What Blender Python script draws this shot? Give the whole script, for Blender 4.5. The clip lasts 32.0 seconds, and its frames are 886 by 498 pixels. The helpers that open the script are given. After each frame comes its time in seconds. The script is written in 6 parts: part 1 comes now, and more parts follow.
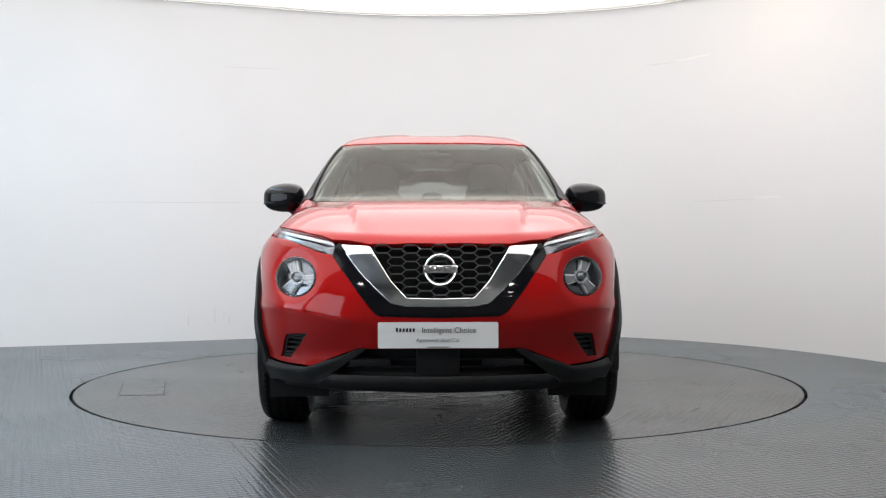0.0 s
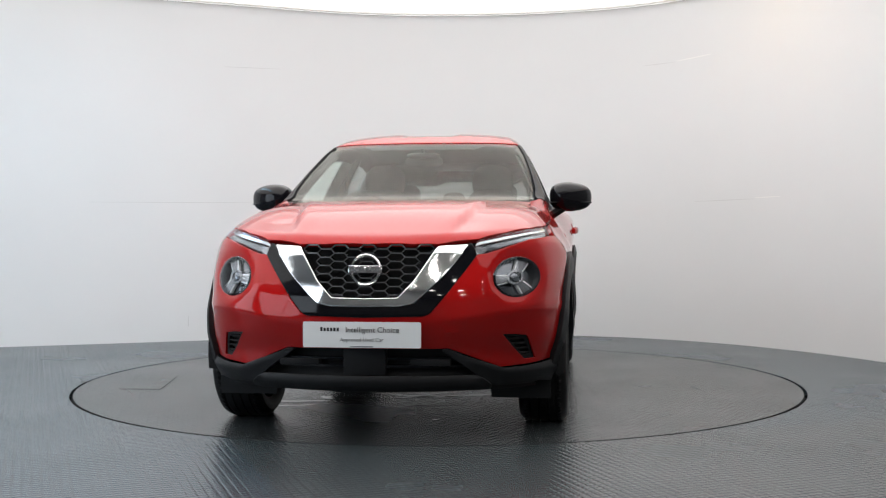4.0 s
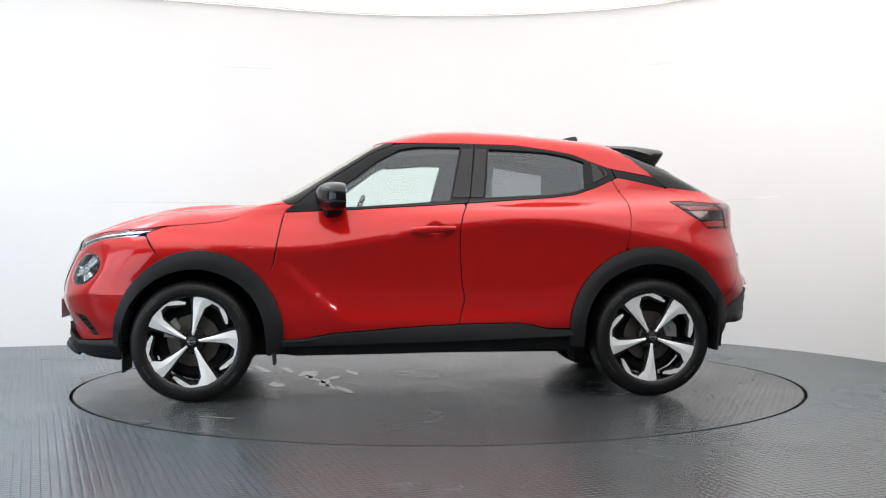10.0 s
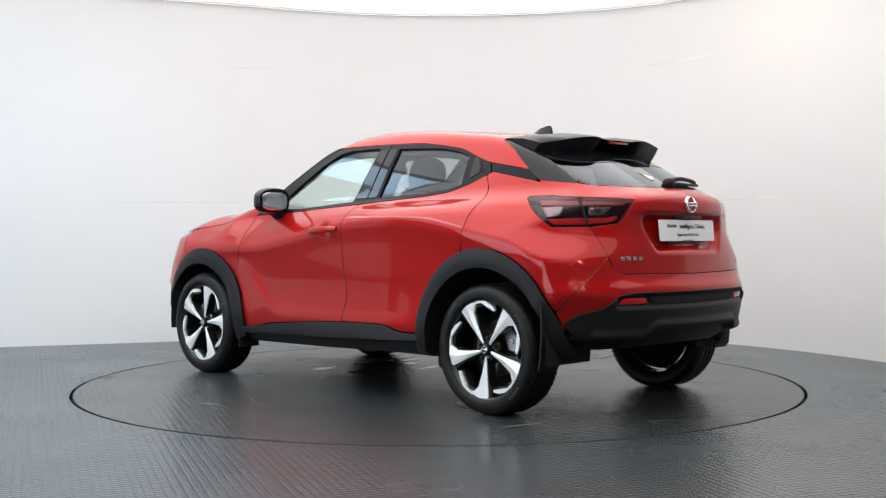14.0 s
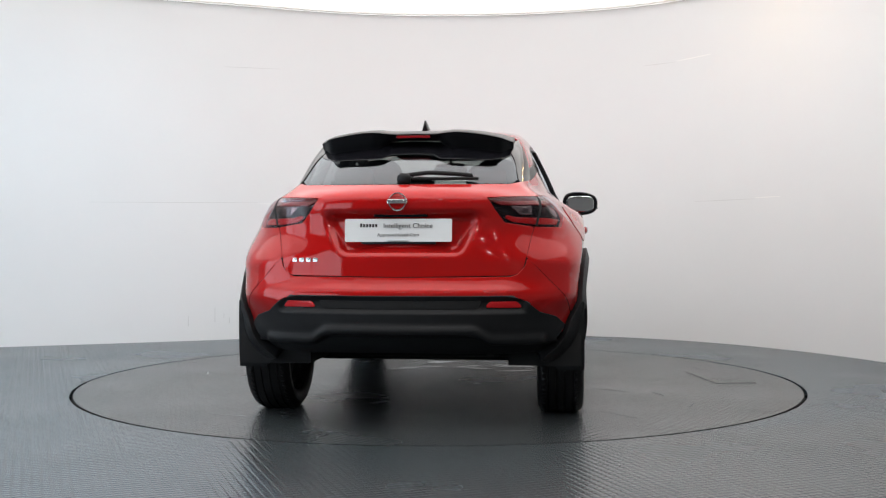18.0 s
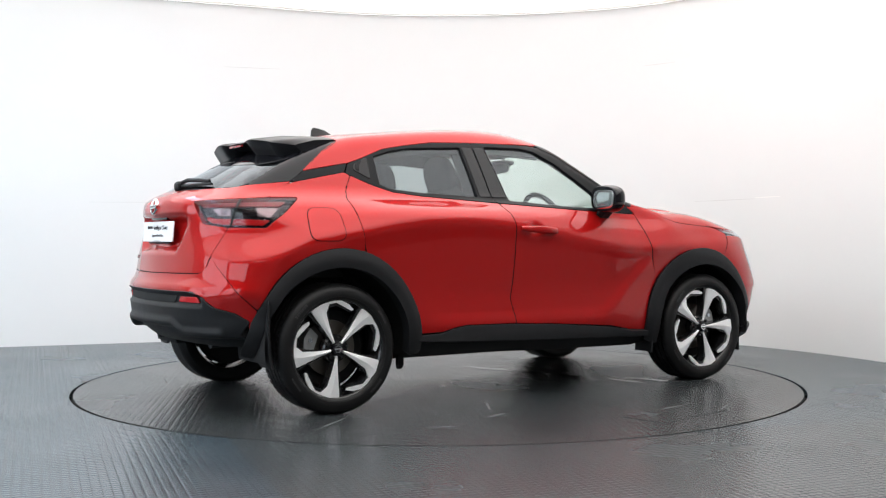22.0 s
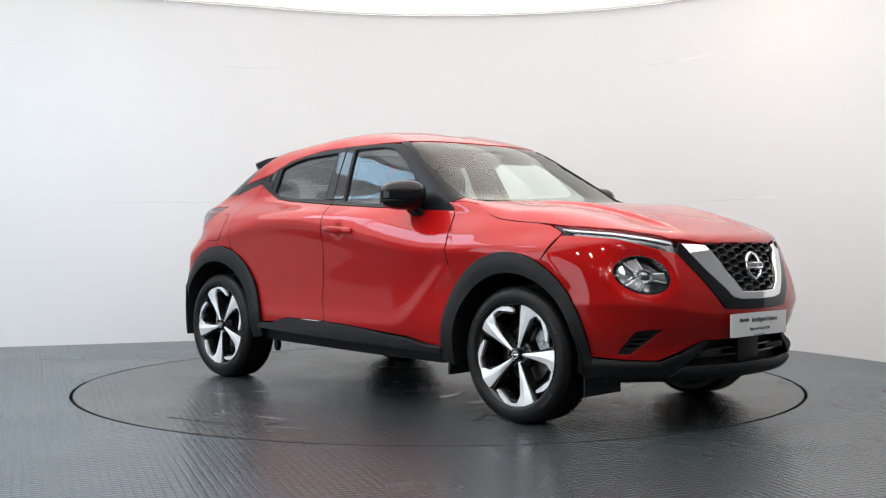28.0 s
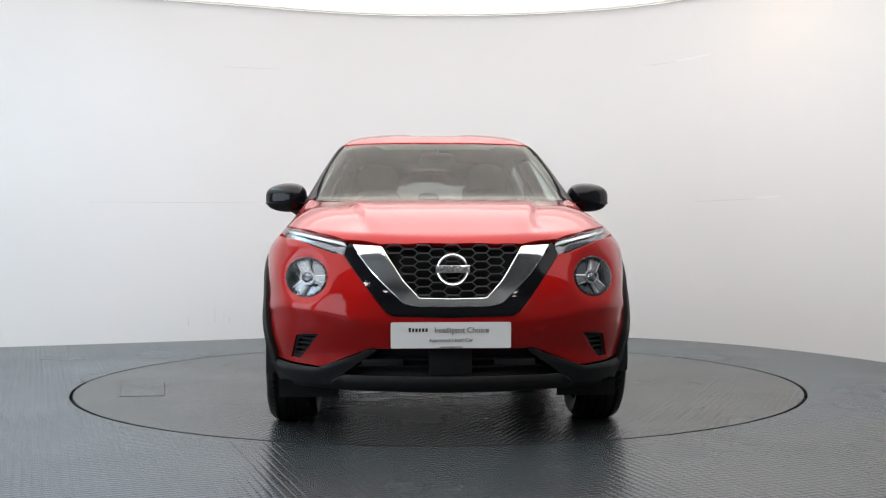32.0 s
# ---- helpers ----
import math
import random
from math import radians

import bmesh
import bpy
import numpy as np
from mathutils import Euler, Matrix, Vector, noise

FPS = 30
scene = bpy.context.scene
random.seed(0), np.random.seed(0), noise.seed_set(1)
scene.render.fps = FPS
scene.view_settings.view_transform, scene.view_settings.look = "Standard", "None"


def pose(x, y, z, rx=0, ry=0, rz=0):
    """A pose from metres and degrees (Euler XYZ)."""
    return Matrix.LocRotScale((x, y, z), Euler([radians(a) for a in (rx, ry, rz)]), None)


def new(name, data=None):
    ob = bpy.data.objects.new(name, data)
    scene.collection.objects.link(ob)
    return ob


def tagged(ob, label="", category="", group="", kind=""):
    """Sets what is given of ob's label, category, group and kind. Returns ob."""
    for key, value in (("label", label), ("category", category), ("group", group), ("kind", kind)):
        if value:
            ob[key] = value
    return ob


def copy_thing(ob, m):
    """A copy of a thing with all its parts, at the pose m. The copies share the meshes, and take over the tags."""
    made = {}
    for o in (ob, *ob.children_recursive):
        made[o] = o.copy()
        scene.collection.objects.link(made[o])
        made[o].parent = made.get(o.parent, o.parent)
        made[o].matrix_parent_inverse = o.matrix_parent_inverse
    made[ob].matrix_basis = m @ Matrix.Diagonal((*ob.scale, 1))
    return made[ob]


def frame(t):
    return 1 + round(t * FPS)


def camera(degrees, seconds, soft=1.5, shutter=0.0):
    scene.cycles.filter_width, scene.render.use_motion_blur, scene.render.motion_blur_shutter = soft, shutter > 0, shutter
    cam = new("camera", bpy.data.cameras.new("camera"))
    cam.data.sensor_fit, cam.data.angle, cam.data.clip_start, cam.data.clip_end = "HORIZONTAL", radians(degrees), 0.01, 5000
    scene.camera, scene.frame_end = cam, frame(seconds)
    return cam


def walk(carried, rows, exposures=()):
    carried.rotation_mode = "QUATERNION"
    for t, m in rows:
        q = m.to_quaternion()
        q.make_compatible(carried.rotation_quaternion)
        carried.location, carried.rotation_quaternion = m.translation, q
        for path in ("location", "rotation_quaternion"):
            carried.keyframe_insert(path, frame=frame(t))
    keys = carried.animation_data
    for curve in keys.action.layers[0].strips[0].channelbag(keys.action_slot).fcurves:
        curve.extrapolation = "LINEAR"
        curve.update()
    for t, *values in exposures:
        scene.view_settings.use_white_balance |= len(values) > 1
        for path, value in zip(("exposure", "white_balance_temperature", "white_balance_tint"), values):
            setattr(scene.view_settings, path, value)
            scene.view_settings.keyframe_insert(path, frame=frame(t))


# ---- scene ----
import mathutils.geometry

# Camera: fixed on its stand, facing the turntable.
cam = camera(43.65, 32.0, soft=1.2)
EYE = (0.0, -7.112, 0.922)
VIEW = pose(*EYE, 90 - 0.623, 0.0, -0.226) @ pose(0, 0, 0, 0, 0, -0.09)
walk(cam, [(0.0, VIEW), (32.0, VIEW)],
     exposures=[(0.0, 0.15), (1.0, 0.13), (2.0, 0.06), (3.0, -0.01), (4.5, 0.02), (6.0, 0.07), (8.0, 0.21), (10.0, 0.41), (12.0, 0.41), (14.0, 0.19), (16.0, 0.07), (18.0, 0.07), (20.0, 0.22), (23.0, 0.43), (25.5, 0.39), (28.0, 0.17), (30.0, 0.1), (32.0, 0.1)])

# Turn of the table: seconds, degrees.
TURN = [(0.0, -89.07), (1.0, -89.07), (2.0, -89.07), (2.5, -89.12), (3.0, -90.18), (3.5, -92.78), (4.0, -97.4), (4.5, -103.3), (5.0, -109.5),
        (5.5, -115.94), (6.0, -122.45), (6.5, -129.05), (7.0, -135.6), (7.5, -142.15), (8.0, -148.8), (8.5, -155.35), (9.0, -161.8),
        (9.5, -168.28), (10.0, -174.65), (10.5, -180.95), (11.0, -187.3), (11.5, -193.6), (12.0, -199.75), (12.5, -206.0), (13.0, -212.4),
        (13.5, -218.85), (14.0, -225.2), (14.5, -231.55), (15.5, -244.4), (16.5, -257.29), (17.0, -263.72), (17.5, -270.18), (18.0, -276.62),
        (18.5, -283.06), (19.0, -289.51), (19.5, -295.94), (20.0, -302.34), (20.5, -308.74), (21.0, -315.15), (21.5, -321.61),
        (22.0, -328.1), (22.5, -334.52), (23.0, -340.9), (23.5, -347.35), (24.0, -353.95), (24.5, -360.6), (25.0, -367.2), (25.5, -373.7),
        (26.5, -386.6), (27.5, -399.45), (28.0, -405.97), (28.5, -412.43), (29.0, -418.86), (29.5, -425.33), (30.0, -431.75),
        (30.5, -437.8), (31.0, -442.5), (31.5, -445.65), (32.0, -447.69)]
CAR_AT = (0.149, -0.030)

# World and light.
world = bpy.data.worlds.new("studio_world")
scene.world = world
world.use_nodes = True
world.node_tree.nodes["Background"].inputs["Color"].default_value = (0.75, 0.85, 1.0, 1)
world.node_tree.nodes["Background"].inputs["Strength"].default_value = 0.15


# ---- materials ----
def mat(name, color, rough=0.5, metal=0.0, coat=0.0, coat_rough=0.03, var=0.0, scale=8.0, bump=0.0, bump_scale=200.0, emit=0.0,
        trans=0.0, ior=1.45, rough_var=0.0, spec=0.5):
    m = bpy.data.materials.new(name)
    m.use_nodes = True
    nt = m.node_tree
    b = nt.nodes["Principled BSDF"]
    b.inputs["Base Color"].default_value = (*color, 1)
    b.inputs["Roughness"].default_value = rough
    b.inputs["Metallic"].default_value = metal
    b.inputs["Coat Weight"].default_value = coat
    b.inputs["Coat Roughness"].default_value = coat_rough
    b.inputs["Coat IOR"].default_value = 1.39
    b.inputs["Transmission Weight"].default_value = trans
    b.inputs["IOR"].default_value = ior
    b.inputs["Specular IOR Level"].default_value = spec
    if emit:
        b.inputs["Emission Color"].default_value = (*color, 1)
        b.inputs["Emission Strength"].default_value = emit
    co = nt.nodes.new("ShaderNodeTexCoord")
    if var or rough_var:
        n = nt.nodes.new("ShaderNodeTexNoise")
        n.inputs["Scale"].default_value = scale
        n.inputs["Detail"].default_value = 6
        nt.links.new(co.outputs["Object"], n.inputs["Vector"])
        if var:
            mx = nt.nodes.new("ShaderNodeMix")
            mx.data_type = "RGBA"
            mx.inputs[6].default_value = (*[max(0, c * (1 - var)) for c in color], 1)
            mx.inputs[7].default_value = (*[min(1, c * (1 + var)) for c in color], 1)
            nt.links.new(n.outputs["Fac"], mx.inputs[0])
            nt.links.new(mx.outputs[2], b.inputs["Base Color"])
        if rough_var:
            mr = nt.nodes.new("ShaderNodeMapRange")
            mr.inputs[1].default_value, mr.inputs[2].default_value = 0.3, 0.7
            mr.inputs[3].default_value, mr.inputs[4].default_value = max(0.02, rough - rough_var), rough + rough_var
            nt.links.new(n.outputs["Fac"], mr.inputs[0])
            nt.links.new(mr.outputs[0], b.inputs["Roughness"])
    if bump:
        n2 = nt.nodes.new("ShaderNodeTexNoise")
        n2.inputs["Scale"].default_value = bump_scale
        n2.inputs["Detail"].default_value = 4
        nt.links.new(co.outputs["Object"], n2.inputs["Vector"])
        bp = nt.nodes.new("ShaderNodeBump")
        bp.inputs["Strength"].default_value = bump
        bp.inputs["Distance"].default_value = 0.002
        nt.links.new(n2.outputs["Fac"], bp.inputs["Height"])
        nt.links.new(bp.outputs["Normal"], b.inputs["Normal"])
    return m


def glass_mat(name, tint, rough=0.0, base=0.055, gloss=(0.88, 0.94, 1.0)):
    """Thin pane: a tinted see-through sheet with a mirror's gloss by the angle."""
    m = bpy.data.materials.new(name)
    m.use_nodes = True
    nt = m.node_tree
    nt.nodes.remove(nt.nodes["Principled BSDF"])
    out = nt.nodes["Material Output"]
    tr = nt.nodes.new("ShaderNodeBsdfTransparent")
    tr.inputs["Color"].default_value = (*tint, 1)
    gl = nt.nodes.new("ShaderNodeBsdfGlossy")
    gl.inputs["Roughness"].default_value = rough
    gl.inputs["Color"].default_value = (*gloss, 1)
    lw = nt.nodes.new("ShaderNodeLayerWeight")
    lw.inputs["Blend"].default_value = 0.5
    pw = nt.nodes.new("ShaderNodeMath")
    pw.operation = "POWER"
    pw.inputs[1].default_value = 4.8
    nt.links.new(lw.outputs["Facing"], pw.inputs[0])
    fr = nt.nodes.new("ShaderNodeMath")
    fr.operation = "MULTIPLY_ADD"
    fr.inputs[1].default_value, fr.inputs[2].default_value = 0.92, base
    nt.links.new(pw.outputs[0], fr.inputs[0])
    mx = nt.nodes.new("ShaderNodeMixShader")
    nt.links.new(fr.outputs[0], mx.inputs[0])
    nt.links.new(tr.outputs[0], mx.inputs[1])
    nt.links.new(gl.outputs[0], mx.inputs[2])
    nt.links.new(mx.outputs[0], out.inputs["Surface"])
    return m


PAINT = mat("red_metallic_paint", (0.40, 0.0068, 0.0065), rough=0.42, metal=0.30, coat=1.0, coat_rough=0.012, bump=0.03, bump_scale=900, spec=0.1)
PAINT.node_tree.nodes["Principled BSDF"].inputs["Coat IOR"].default_value = 1.43
PAINT.node_tree.nodes["Principled BSDF"].inputs["Specular Tint"].default_value = (0.35, 0.05, 0.05, 1)
BLACK_PLASTIC = mat("grained_black_plastic", (0.011, 0.0115, 0.013), rough=0.5, var=0.2, scale=20, bump=0.25, bump_scale=700, spec=0.27)
GLOSS_BLACK = mat("gloss_black_trim", (0.006, 0.006, 0.008), rough=0.06, spec=0.36)
GRILLE = mat("grille_satin_black", (0.085, 0.088, 0.094), rough=0.18, spec=0.8)
SATIN_BLACK = mat("satin_black_pillar_film", (0.009, 0.0095, 0.011), rough=0.30, spec=0.16)
GAP_SHADE = mat("gap_shade_black", (0.002, 0.002, 0.002), rough=0.9, spec=0.1)
DARK = mat("underbody_black", (0.008, 0.008, 0.009), rough=0.8, var=0.3, scale=15)
CHROME = mat("bright_chrome", (0.93, 0.94, 0.95), rough=0.10, metal=1.0)
SATIN_CHROME = mat("satin_chrome", (0.55, 0.56, 0.58), rough=0.22, metal=1.0)
RUBBER = mat("tyre_rubber", (0.006, 0.006, 0.0065), spec=0.35, rough=0.48, var=0.2, scale=30, bump=0.15, bump_scale=300)
TYRE_MARK = mat("worn_rubber_marking", (0.030, 0.030, 0.031), rough=0.55)
ALLOY = mat("machined_alloy", (0.93, 0.93, 0.94), rough=0.34, metal=0.4, rough_var=0.06, scale=12)
RIM_BLACK = mat("black_wheel_lacquer", (0.012, 0.012, 0.013), rough=0.25, coat=0.5)
DISC_STEEL = mat("brake_disc_steel", (0.16, 0.145, 0.13), rough=0.4, metal=1.0, var=0.2, scale=30)
CALIPER = mat("cast_caliper_metal", (0.45, 0.455, 0.46), rough=0.45, metal=0.8, var=0.2, scale=40)
GLASS_CLEAR = glass_mat("window_glass", (0.84, 0.93, 0.90))
GLASS_SCREEN = glass_mat("laminated_glass", (0.80, 0.88, 0.84), base=0.022, gloss=(0.97, 0.96, 0.91))
GLASS_DARK = glass_mat("privacy_glass", (0.44, 0.47, 0.48))
GLASS_REAR = glass_mat("rear_privacy_glass", (0.30, 0.31, 0.31), base=0.05)
LENS = glass_mat("lamp_lens", (0.93, 0.94, 0.95), base=0.03)
LENS_SMOKE = glass_mat("smoked_lamp_lens", (0.72, 0.60, 0.60), base=0.03)
LAMP_GREY = mat("lamp_housing_grey", (0.16, 0.165, 0.175), rough=0.3, metal=0.4)
LAMP_WHITE = mat("lamp_light_guide", (0.85, 0.86, 0.88), rough=0.2, coat=0.5)
LAMP_DEEP = mat("deep_red_lamp_band", (0.24, 0.006, 0.009), rough=0.15, coat=0.5)
LAMP_SOFT = mat("lamp_arm_grey", (0.36, 0.37, 0.39), rough=0.2, metal=0.8)
LAMP_CELL = mat("lamp_reflector_bowl", (0.22, 0.23, 0.25), rough=0.12, metal=0.95, var=0.2, scale=30)
LAMP_GUIDE = mat("lamp_light_strip", (0.52, 0.53, 0.55), rough=0.16, metal=1.0)
LAMP_RED = mat("red_reflector", (0.55, 0.010, 0.014), rough=0.2, coat=0.8)
PLATE_WHITE = mat("plate_acrylic_white", (0.84, 0.85, 0.86), rough=0.25, coat=0.4)
INK = mat("plate_ink", (0.02, 0.02, 0.025), rough=0.5)
INK_GREY = mat("plate_ink_grey", (0.12, 0.12, 0.13), rough=0.5)
CLOTH = mat("seat_cloth_black", (0.022, 0.022, 0.024), rough=0.9, var=0.25, scale=60, bump=0.4, bump_scale=500)
CABIN = mat("cabin_plastic_dark", (0.03, 0.03, 0.032), rough=0.65, var=0.15, scale=20)
HEADLINER = mat("headliner_cloth", (0.11, 0.108, 0.10), rough=0.95)
MIRROR = mat("mirror_glass", (0.85, 0.87, 0.88), rough=0.0, metal=1.0)


# ---- shape of the car's body: x forward, y to its left, z up, metres ----
def spline(pts):
    """Natural cubic spline through a few (place, value) pairs."""
    x = np.array([p[0] for p in pts], float)
    y = np.array([p[1] for p in pts], float)
    n = len(x)
    h = np.diff(x)
    a = np.zeros((n, n))
    r = np.zeros(n)
    a[0, 0] = a[-1, -1] = 1
    for i in range(1, n - 1):
        a[i, i - 1], a[i, i], a[i, i + 1] = h[i - 1], 2 * (h[i - 1] + h[i]), h[i]
        r[i] = 3 * ((y[i + 1] - y[i]) / h[i] - (y[i] - y[i - 1]) / h[i - 1])
    c = np.linalg.solve(a, r)

    q = np.linspace(x[0], x[-1], 6001)
    i = np.clip(np.searchsorted(x, q) - 1, 0, n - 2)
    d = q - x[i]
    b = (y[i + 1] - y[i]) / h[i] - h[i] * (2 * c[i] + c[i + 1]) / 3
    w = y[i] + d * (b + d * (c[i] + d * (c[i + 1] - c[i]) / (3 * h[i])))
    return lambda v: np.interp(v, q, w)


def step(a, b, v):
    s = np.minimum(np.maximum((v - a) * (1.0 / (b - a)), 0.0), 1.0)
    return s * s * (3 - 2 * s)


TOP_LINE = spline([(-2.2, 1.05), (-2.02, 1.137), (-1.93, 1.166), (-1.872, 1.198), (-1.745, 1.267), (-1.618, 1.334), (-1.483, 1.400), (-1.36, 1.448),
                   (-1.237, 1.484), (-0.964, 1.522), (-0.527, 1.560), (-0.309, 1.570), (-0.127, 1.571), (0.056, 1.556),
                   (0.202, 1.523), (0.311, 1.478), (0.494, 1.374), (0.677, 1.266), (0.82, 1.182), (0.9, 1.142), (1.0, 1.122),
                   (1.227, 1.112), (1.41, 1.100), (1.593, 1.066), (1.777, 1.013), (1.961, 0.948), (2.05, 0.905), (2.12, 0.835), (2.25, 0.66)])
SECTION = spline([(0.15, 0.78), (0.28, 0.838), (0.34, 0.855), (0.42, 0.868), (0.50, 0.869), (0.58, 0.864), (0.66, 0.863), (0.75, 0.871), (0.84, 0.882),
                  (0.885, 0.8885), (0.907, 0.8875), (0.93, 0.880), (0.95, 0.870), (1.0, 0.8435), (1.06, 0.80), (1.10, 0.772), (1.14, 0.746), (1.20, 0.718), (1.30, 0.674), (1.40, 0.624),
                  (1.47, 0.585), (1.53, 0.54), (1.65, 0.43)])
CREASE = spline([(-2.1, 0.95), (-1.6, 0.94), (-1.3, 0.955), (-1.05, 1.0), (-0.72, 1.04), (-0.4, 1.035), (-0.24, 1.02), (0.08, 0.975), (0.4, 0.92), (0.73, 0.88), (1.2, 0.90), (2.2, 0.92)])
LOW_PLAN = spline([(-2.2, 0.90), (-1.9, 0.955), (-1.6, 0.985), (-1.3, 0.995), (-0.5, 1.0), (0.6, 1.0), (1.3, 0.995), (1.7, 0.985), (2.2, 0.94)])
HIGH_PLAN = spline([(-2.2, 0.80), (-1.5, 0.885), (-1.0, 0.93), (-0.4, 0.985), (0.1, 1.0), (0.7, 1.0), (1.0, 0.99), (2.2, 0.93)])
NOSE = spline([(0.1, 1.96), (0.2, 2.06), (0.26, 2.125), (0.31, 2.135), (0.40, 2.115), (0.48, 2.135), (0.55, 2.152), (0.65, 2.148), (0.75, 2.115), (0.85, 2.08), (0.95, 2.05), (1.2, 1.95)])
TAIL = spline([(0.1, -1.60), (0.28, -1.82), (0.36, -1.955), (0.42, -2.022), (0.48, -2.052), (0.56, -2.062), (0.63, -2.060), (0.70, -2.035), (0.76, -2.022), (0.85, -2.012), (0.95, -2.0), (1.05, -1.995), (1.15, -1.985), (1.3, -1.95)])


RIDGE = spline([(0.10, 0.0), (0.25, 0.001), (0.36, 0.005), (0.42, 0.010), (0.445, 0.0105), (0.465, 0.0075), (0.495, -0.001), (0.508, -0.0045), (0.530, -0.006), (0.58, -0.006), (0.68, -0.003), (0.80, 0.0), (1.2, 0.0)])


def side_w(x, z):
    lift = (0.93 - CREASE(x)) * step(0.62, 0.9, z) * (1 - step(1.03, 1.15, z))
    s = SECTION(z + lift) - 0.05 * step(-1.15, -1.7, x) * step(0.82, 1.02, z) - 0.045 * step(1.0, 1.4, x) * step(0.80, 0.96, z)
    s = s + 0.7 * RIDGE(z + 0.012 - 0.30 * step(0.40, 0.86, x)) * step(0.92, 0.74, x) * step(-0.92, -0.62, x)
    k = step(1.08, 1.2, z)
    return s * (LOW_PLAN(x) * (1 - k) + HIGH_PLAN(x) * k)


def top_z(x, y):
    y = np.abs(y)
    q = np.tanh(2.5 * (x + 0.45))
    xs = x + (0.24 + 0.14 * step(-0.6, -1.2, x) - 0.12 * step(0.8, 1.2, x)) * q * y * y
    k = step(0.8, 1.2, x)
    z = TOP_LINE(xs) - step(0.35, 0.0, x) * 0.075 * (y / 0.74) ** 3 - k * 0.10 * (y / 0.80) ** 6
    on_roof = step(-1.35, -1.1, x) * (1 - step(-0.05, 0.2, x))
    z = z + on_roof * (0.011 * step(0.13, 0.19, y) - 0.006)
    on_hood = step(1.0, 1.25, x) * (1 - step(1.75, 2.0, x))
    c = 0.50 - 0.15 * (x - 1.0)
    valley = step(-0.012, 0.030, y - c) * np.exp(-(np.maximum(y - c, 0) / 0.15) ** 2)
    return z + on_hood * (0.004 * np.exp(-((y - c + 0.03) / 0.05) ** 2) - 0.017 * valley)


def smax(a, b, k):
    h = np.minimum(np.maximum(0.5 + 0.5 * (a - b) / k, 0.0), 1.0)
    return b + (a - b) * h + k * h * (1 - h)


def solid(p):
    x, y, z = p[..., 0], np.abs(p[..., 1]), p[..., 2]
    nose = x - (NOSE(z) - (0.31 + 0.10 * step(0.46, 0.30, z) + 0.04 * step(0.72, 0.90, z) + 0.11 * step(0.90, 1.02, z)) * y ** 2 - 0.55 * y ** 6)
    low = step(0.98, 0.78, z) * (0.45 + 0.55 * step(0.50, 0.66, z))
    tail = (TAIL(z) + (0.30 - 0.07 * low) * y ** 2 + (0.75 - 0.40 * low) * y ** 6) - x
    d = smax(y - side_w(x, z), nose, 0.10)
    d = smax(d, tail, 0.07)
    return smax(d, (z - top_z(x, y)) * 0.85, 0.045)


def march(o, w, r0, r1):
    """The place on the body along rays from the inside (r0) to the outside (r1)."""
    lo = np.full(len(o), r0)
    hi = np.full(len(o), r1)
    for _ in range(22):
        mid = (lo + hi) / 2
        out = solid(o + w * mid[:, None]) > 0
        hi = np.where(out, mid, hi)
        lo = np.where(out, lo, mid)
    return o + w * ((lo + hi) / 2)[:, None]


def normal_at(p):
    e = 0.004
    g = np.stack([solid(p + np.eye(3)[i] * e) - solid(p - np.eye(3)[i] * e) for i in range(3)], -1)
    return g / np.linalg.norm(g, axis=1)[:, None]


# Four ways to lay a flat outline on the body.
def lay_side(q):      # (x, z), from the flank
    o = np.stack([q[:, 0], np.zeros(len(q)), q[:, 1]], -1)
    return march(o, np.tile([0.0, 1.0, 0.0], (len(q), 1)), 0.0, 1.3)


FX, RX, ROOF_Z = 1.15, -1.15, 0.95


def lay_front(q):     # (turn about the front post, z)
    o = np.stack([np.full(len(q), FX), np.zeros(len(q)), q[:, 1]], -1)
    return march(o, np.stack([np.cos(q[:, 0]), np.sin(q[:, 0]), 0 * q[:, 0]], -1), 0.0, 1.6)


def lay_rear(q):
    o = np.stack([np.full(len(q), RX), np.zeros(len(q)), q[:, 1]], -1)
    return march(o, np.stack([-np.cos(q[:, 0]), np.sin(q[:, 0]), 0 * q[:, 0]], -1), 0.0, 1.6)


def lay_roof(q):      # (x, turn about the long axis)
    o = np.stack([q[:, 0], 0 * q[:, 0], np.full(len(q), ROOF_Z)], -1)
    return march(o, np.stack([0 * q[:, 1], np.sin(q[:, 1]), np.cos(q[:, 1])], -1), 0.0, 1.3)


def lay_top(q):       # (x, y), from above
    o = np.stack([q[:, 0], q[:, 1], np.full(len(q), 0.4)], -1)
    return march(o, np.tile([0.0, 0.0, 1.0], (len(q), 1)), 0.0, 1.5)


def at_side(x, z):
    return lay_side(np.array([[x, z]]))[0]


def at_face(y, z, front=True):
    s = 1 if front else -1
    o = np.array([[0.9 * s, y, z]])
    return march(o, np.array([[s * 1.0, 0, 0]]), 0.0, 1.5)[0]


def to_front(p):
    return (math.atan2(p[1], p[0] - FX), p[2])


def to_rear(p):
    return (math.atan2(p[1], RX - p[0]), p[2])


def to_roof(p):
    return (p[0], math.atan2(p[1], p[2] - ROOF_Z))


def TE(x, y):
    return to_roof(lay_top(np.array([[x, y]]))[0])


def F(y, z):
    return to_front(at_face(y, z))


def FS(x, z):
    return to_front(at_side(x, z))


def R(y, z):
    return to_rear(at_face(y, z, False))


def RS(x, z):
    return to_rear(at_side(x, z))


def TS(x, z):
    return to_roof(at_side(x, z))


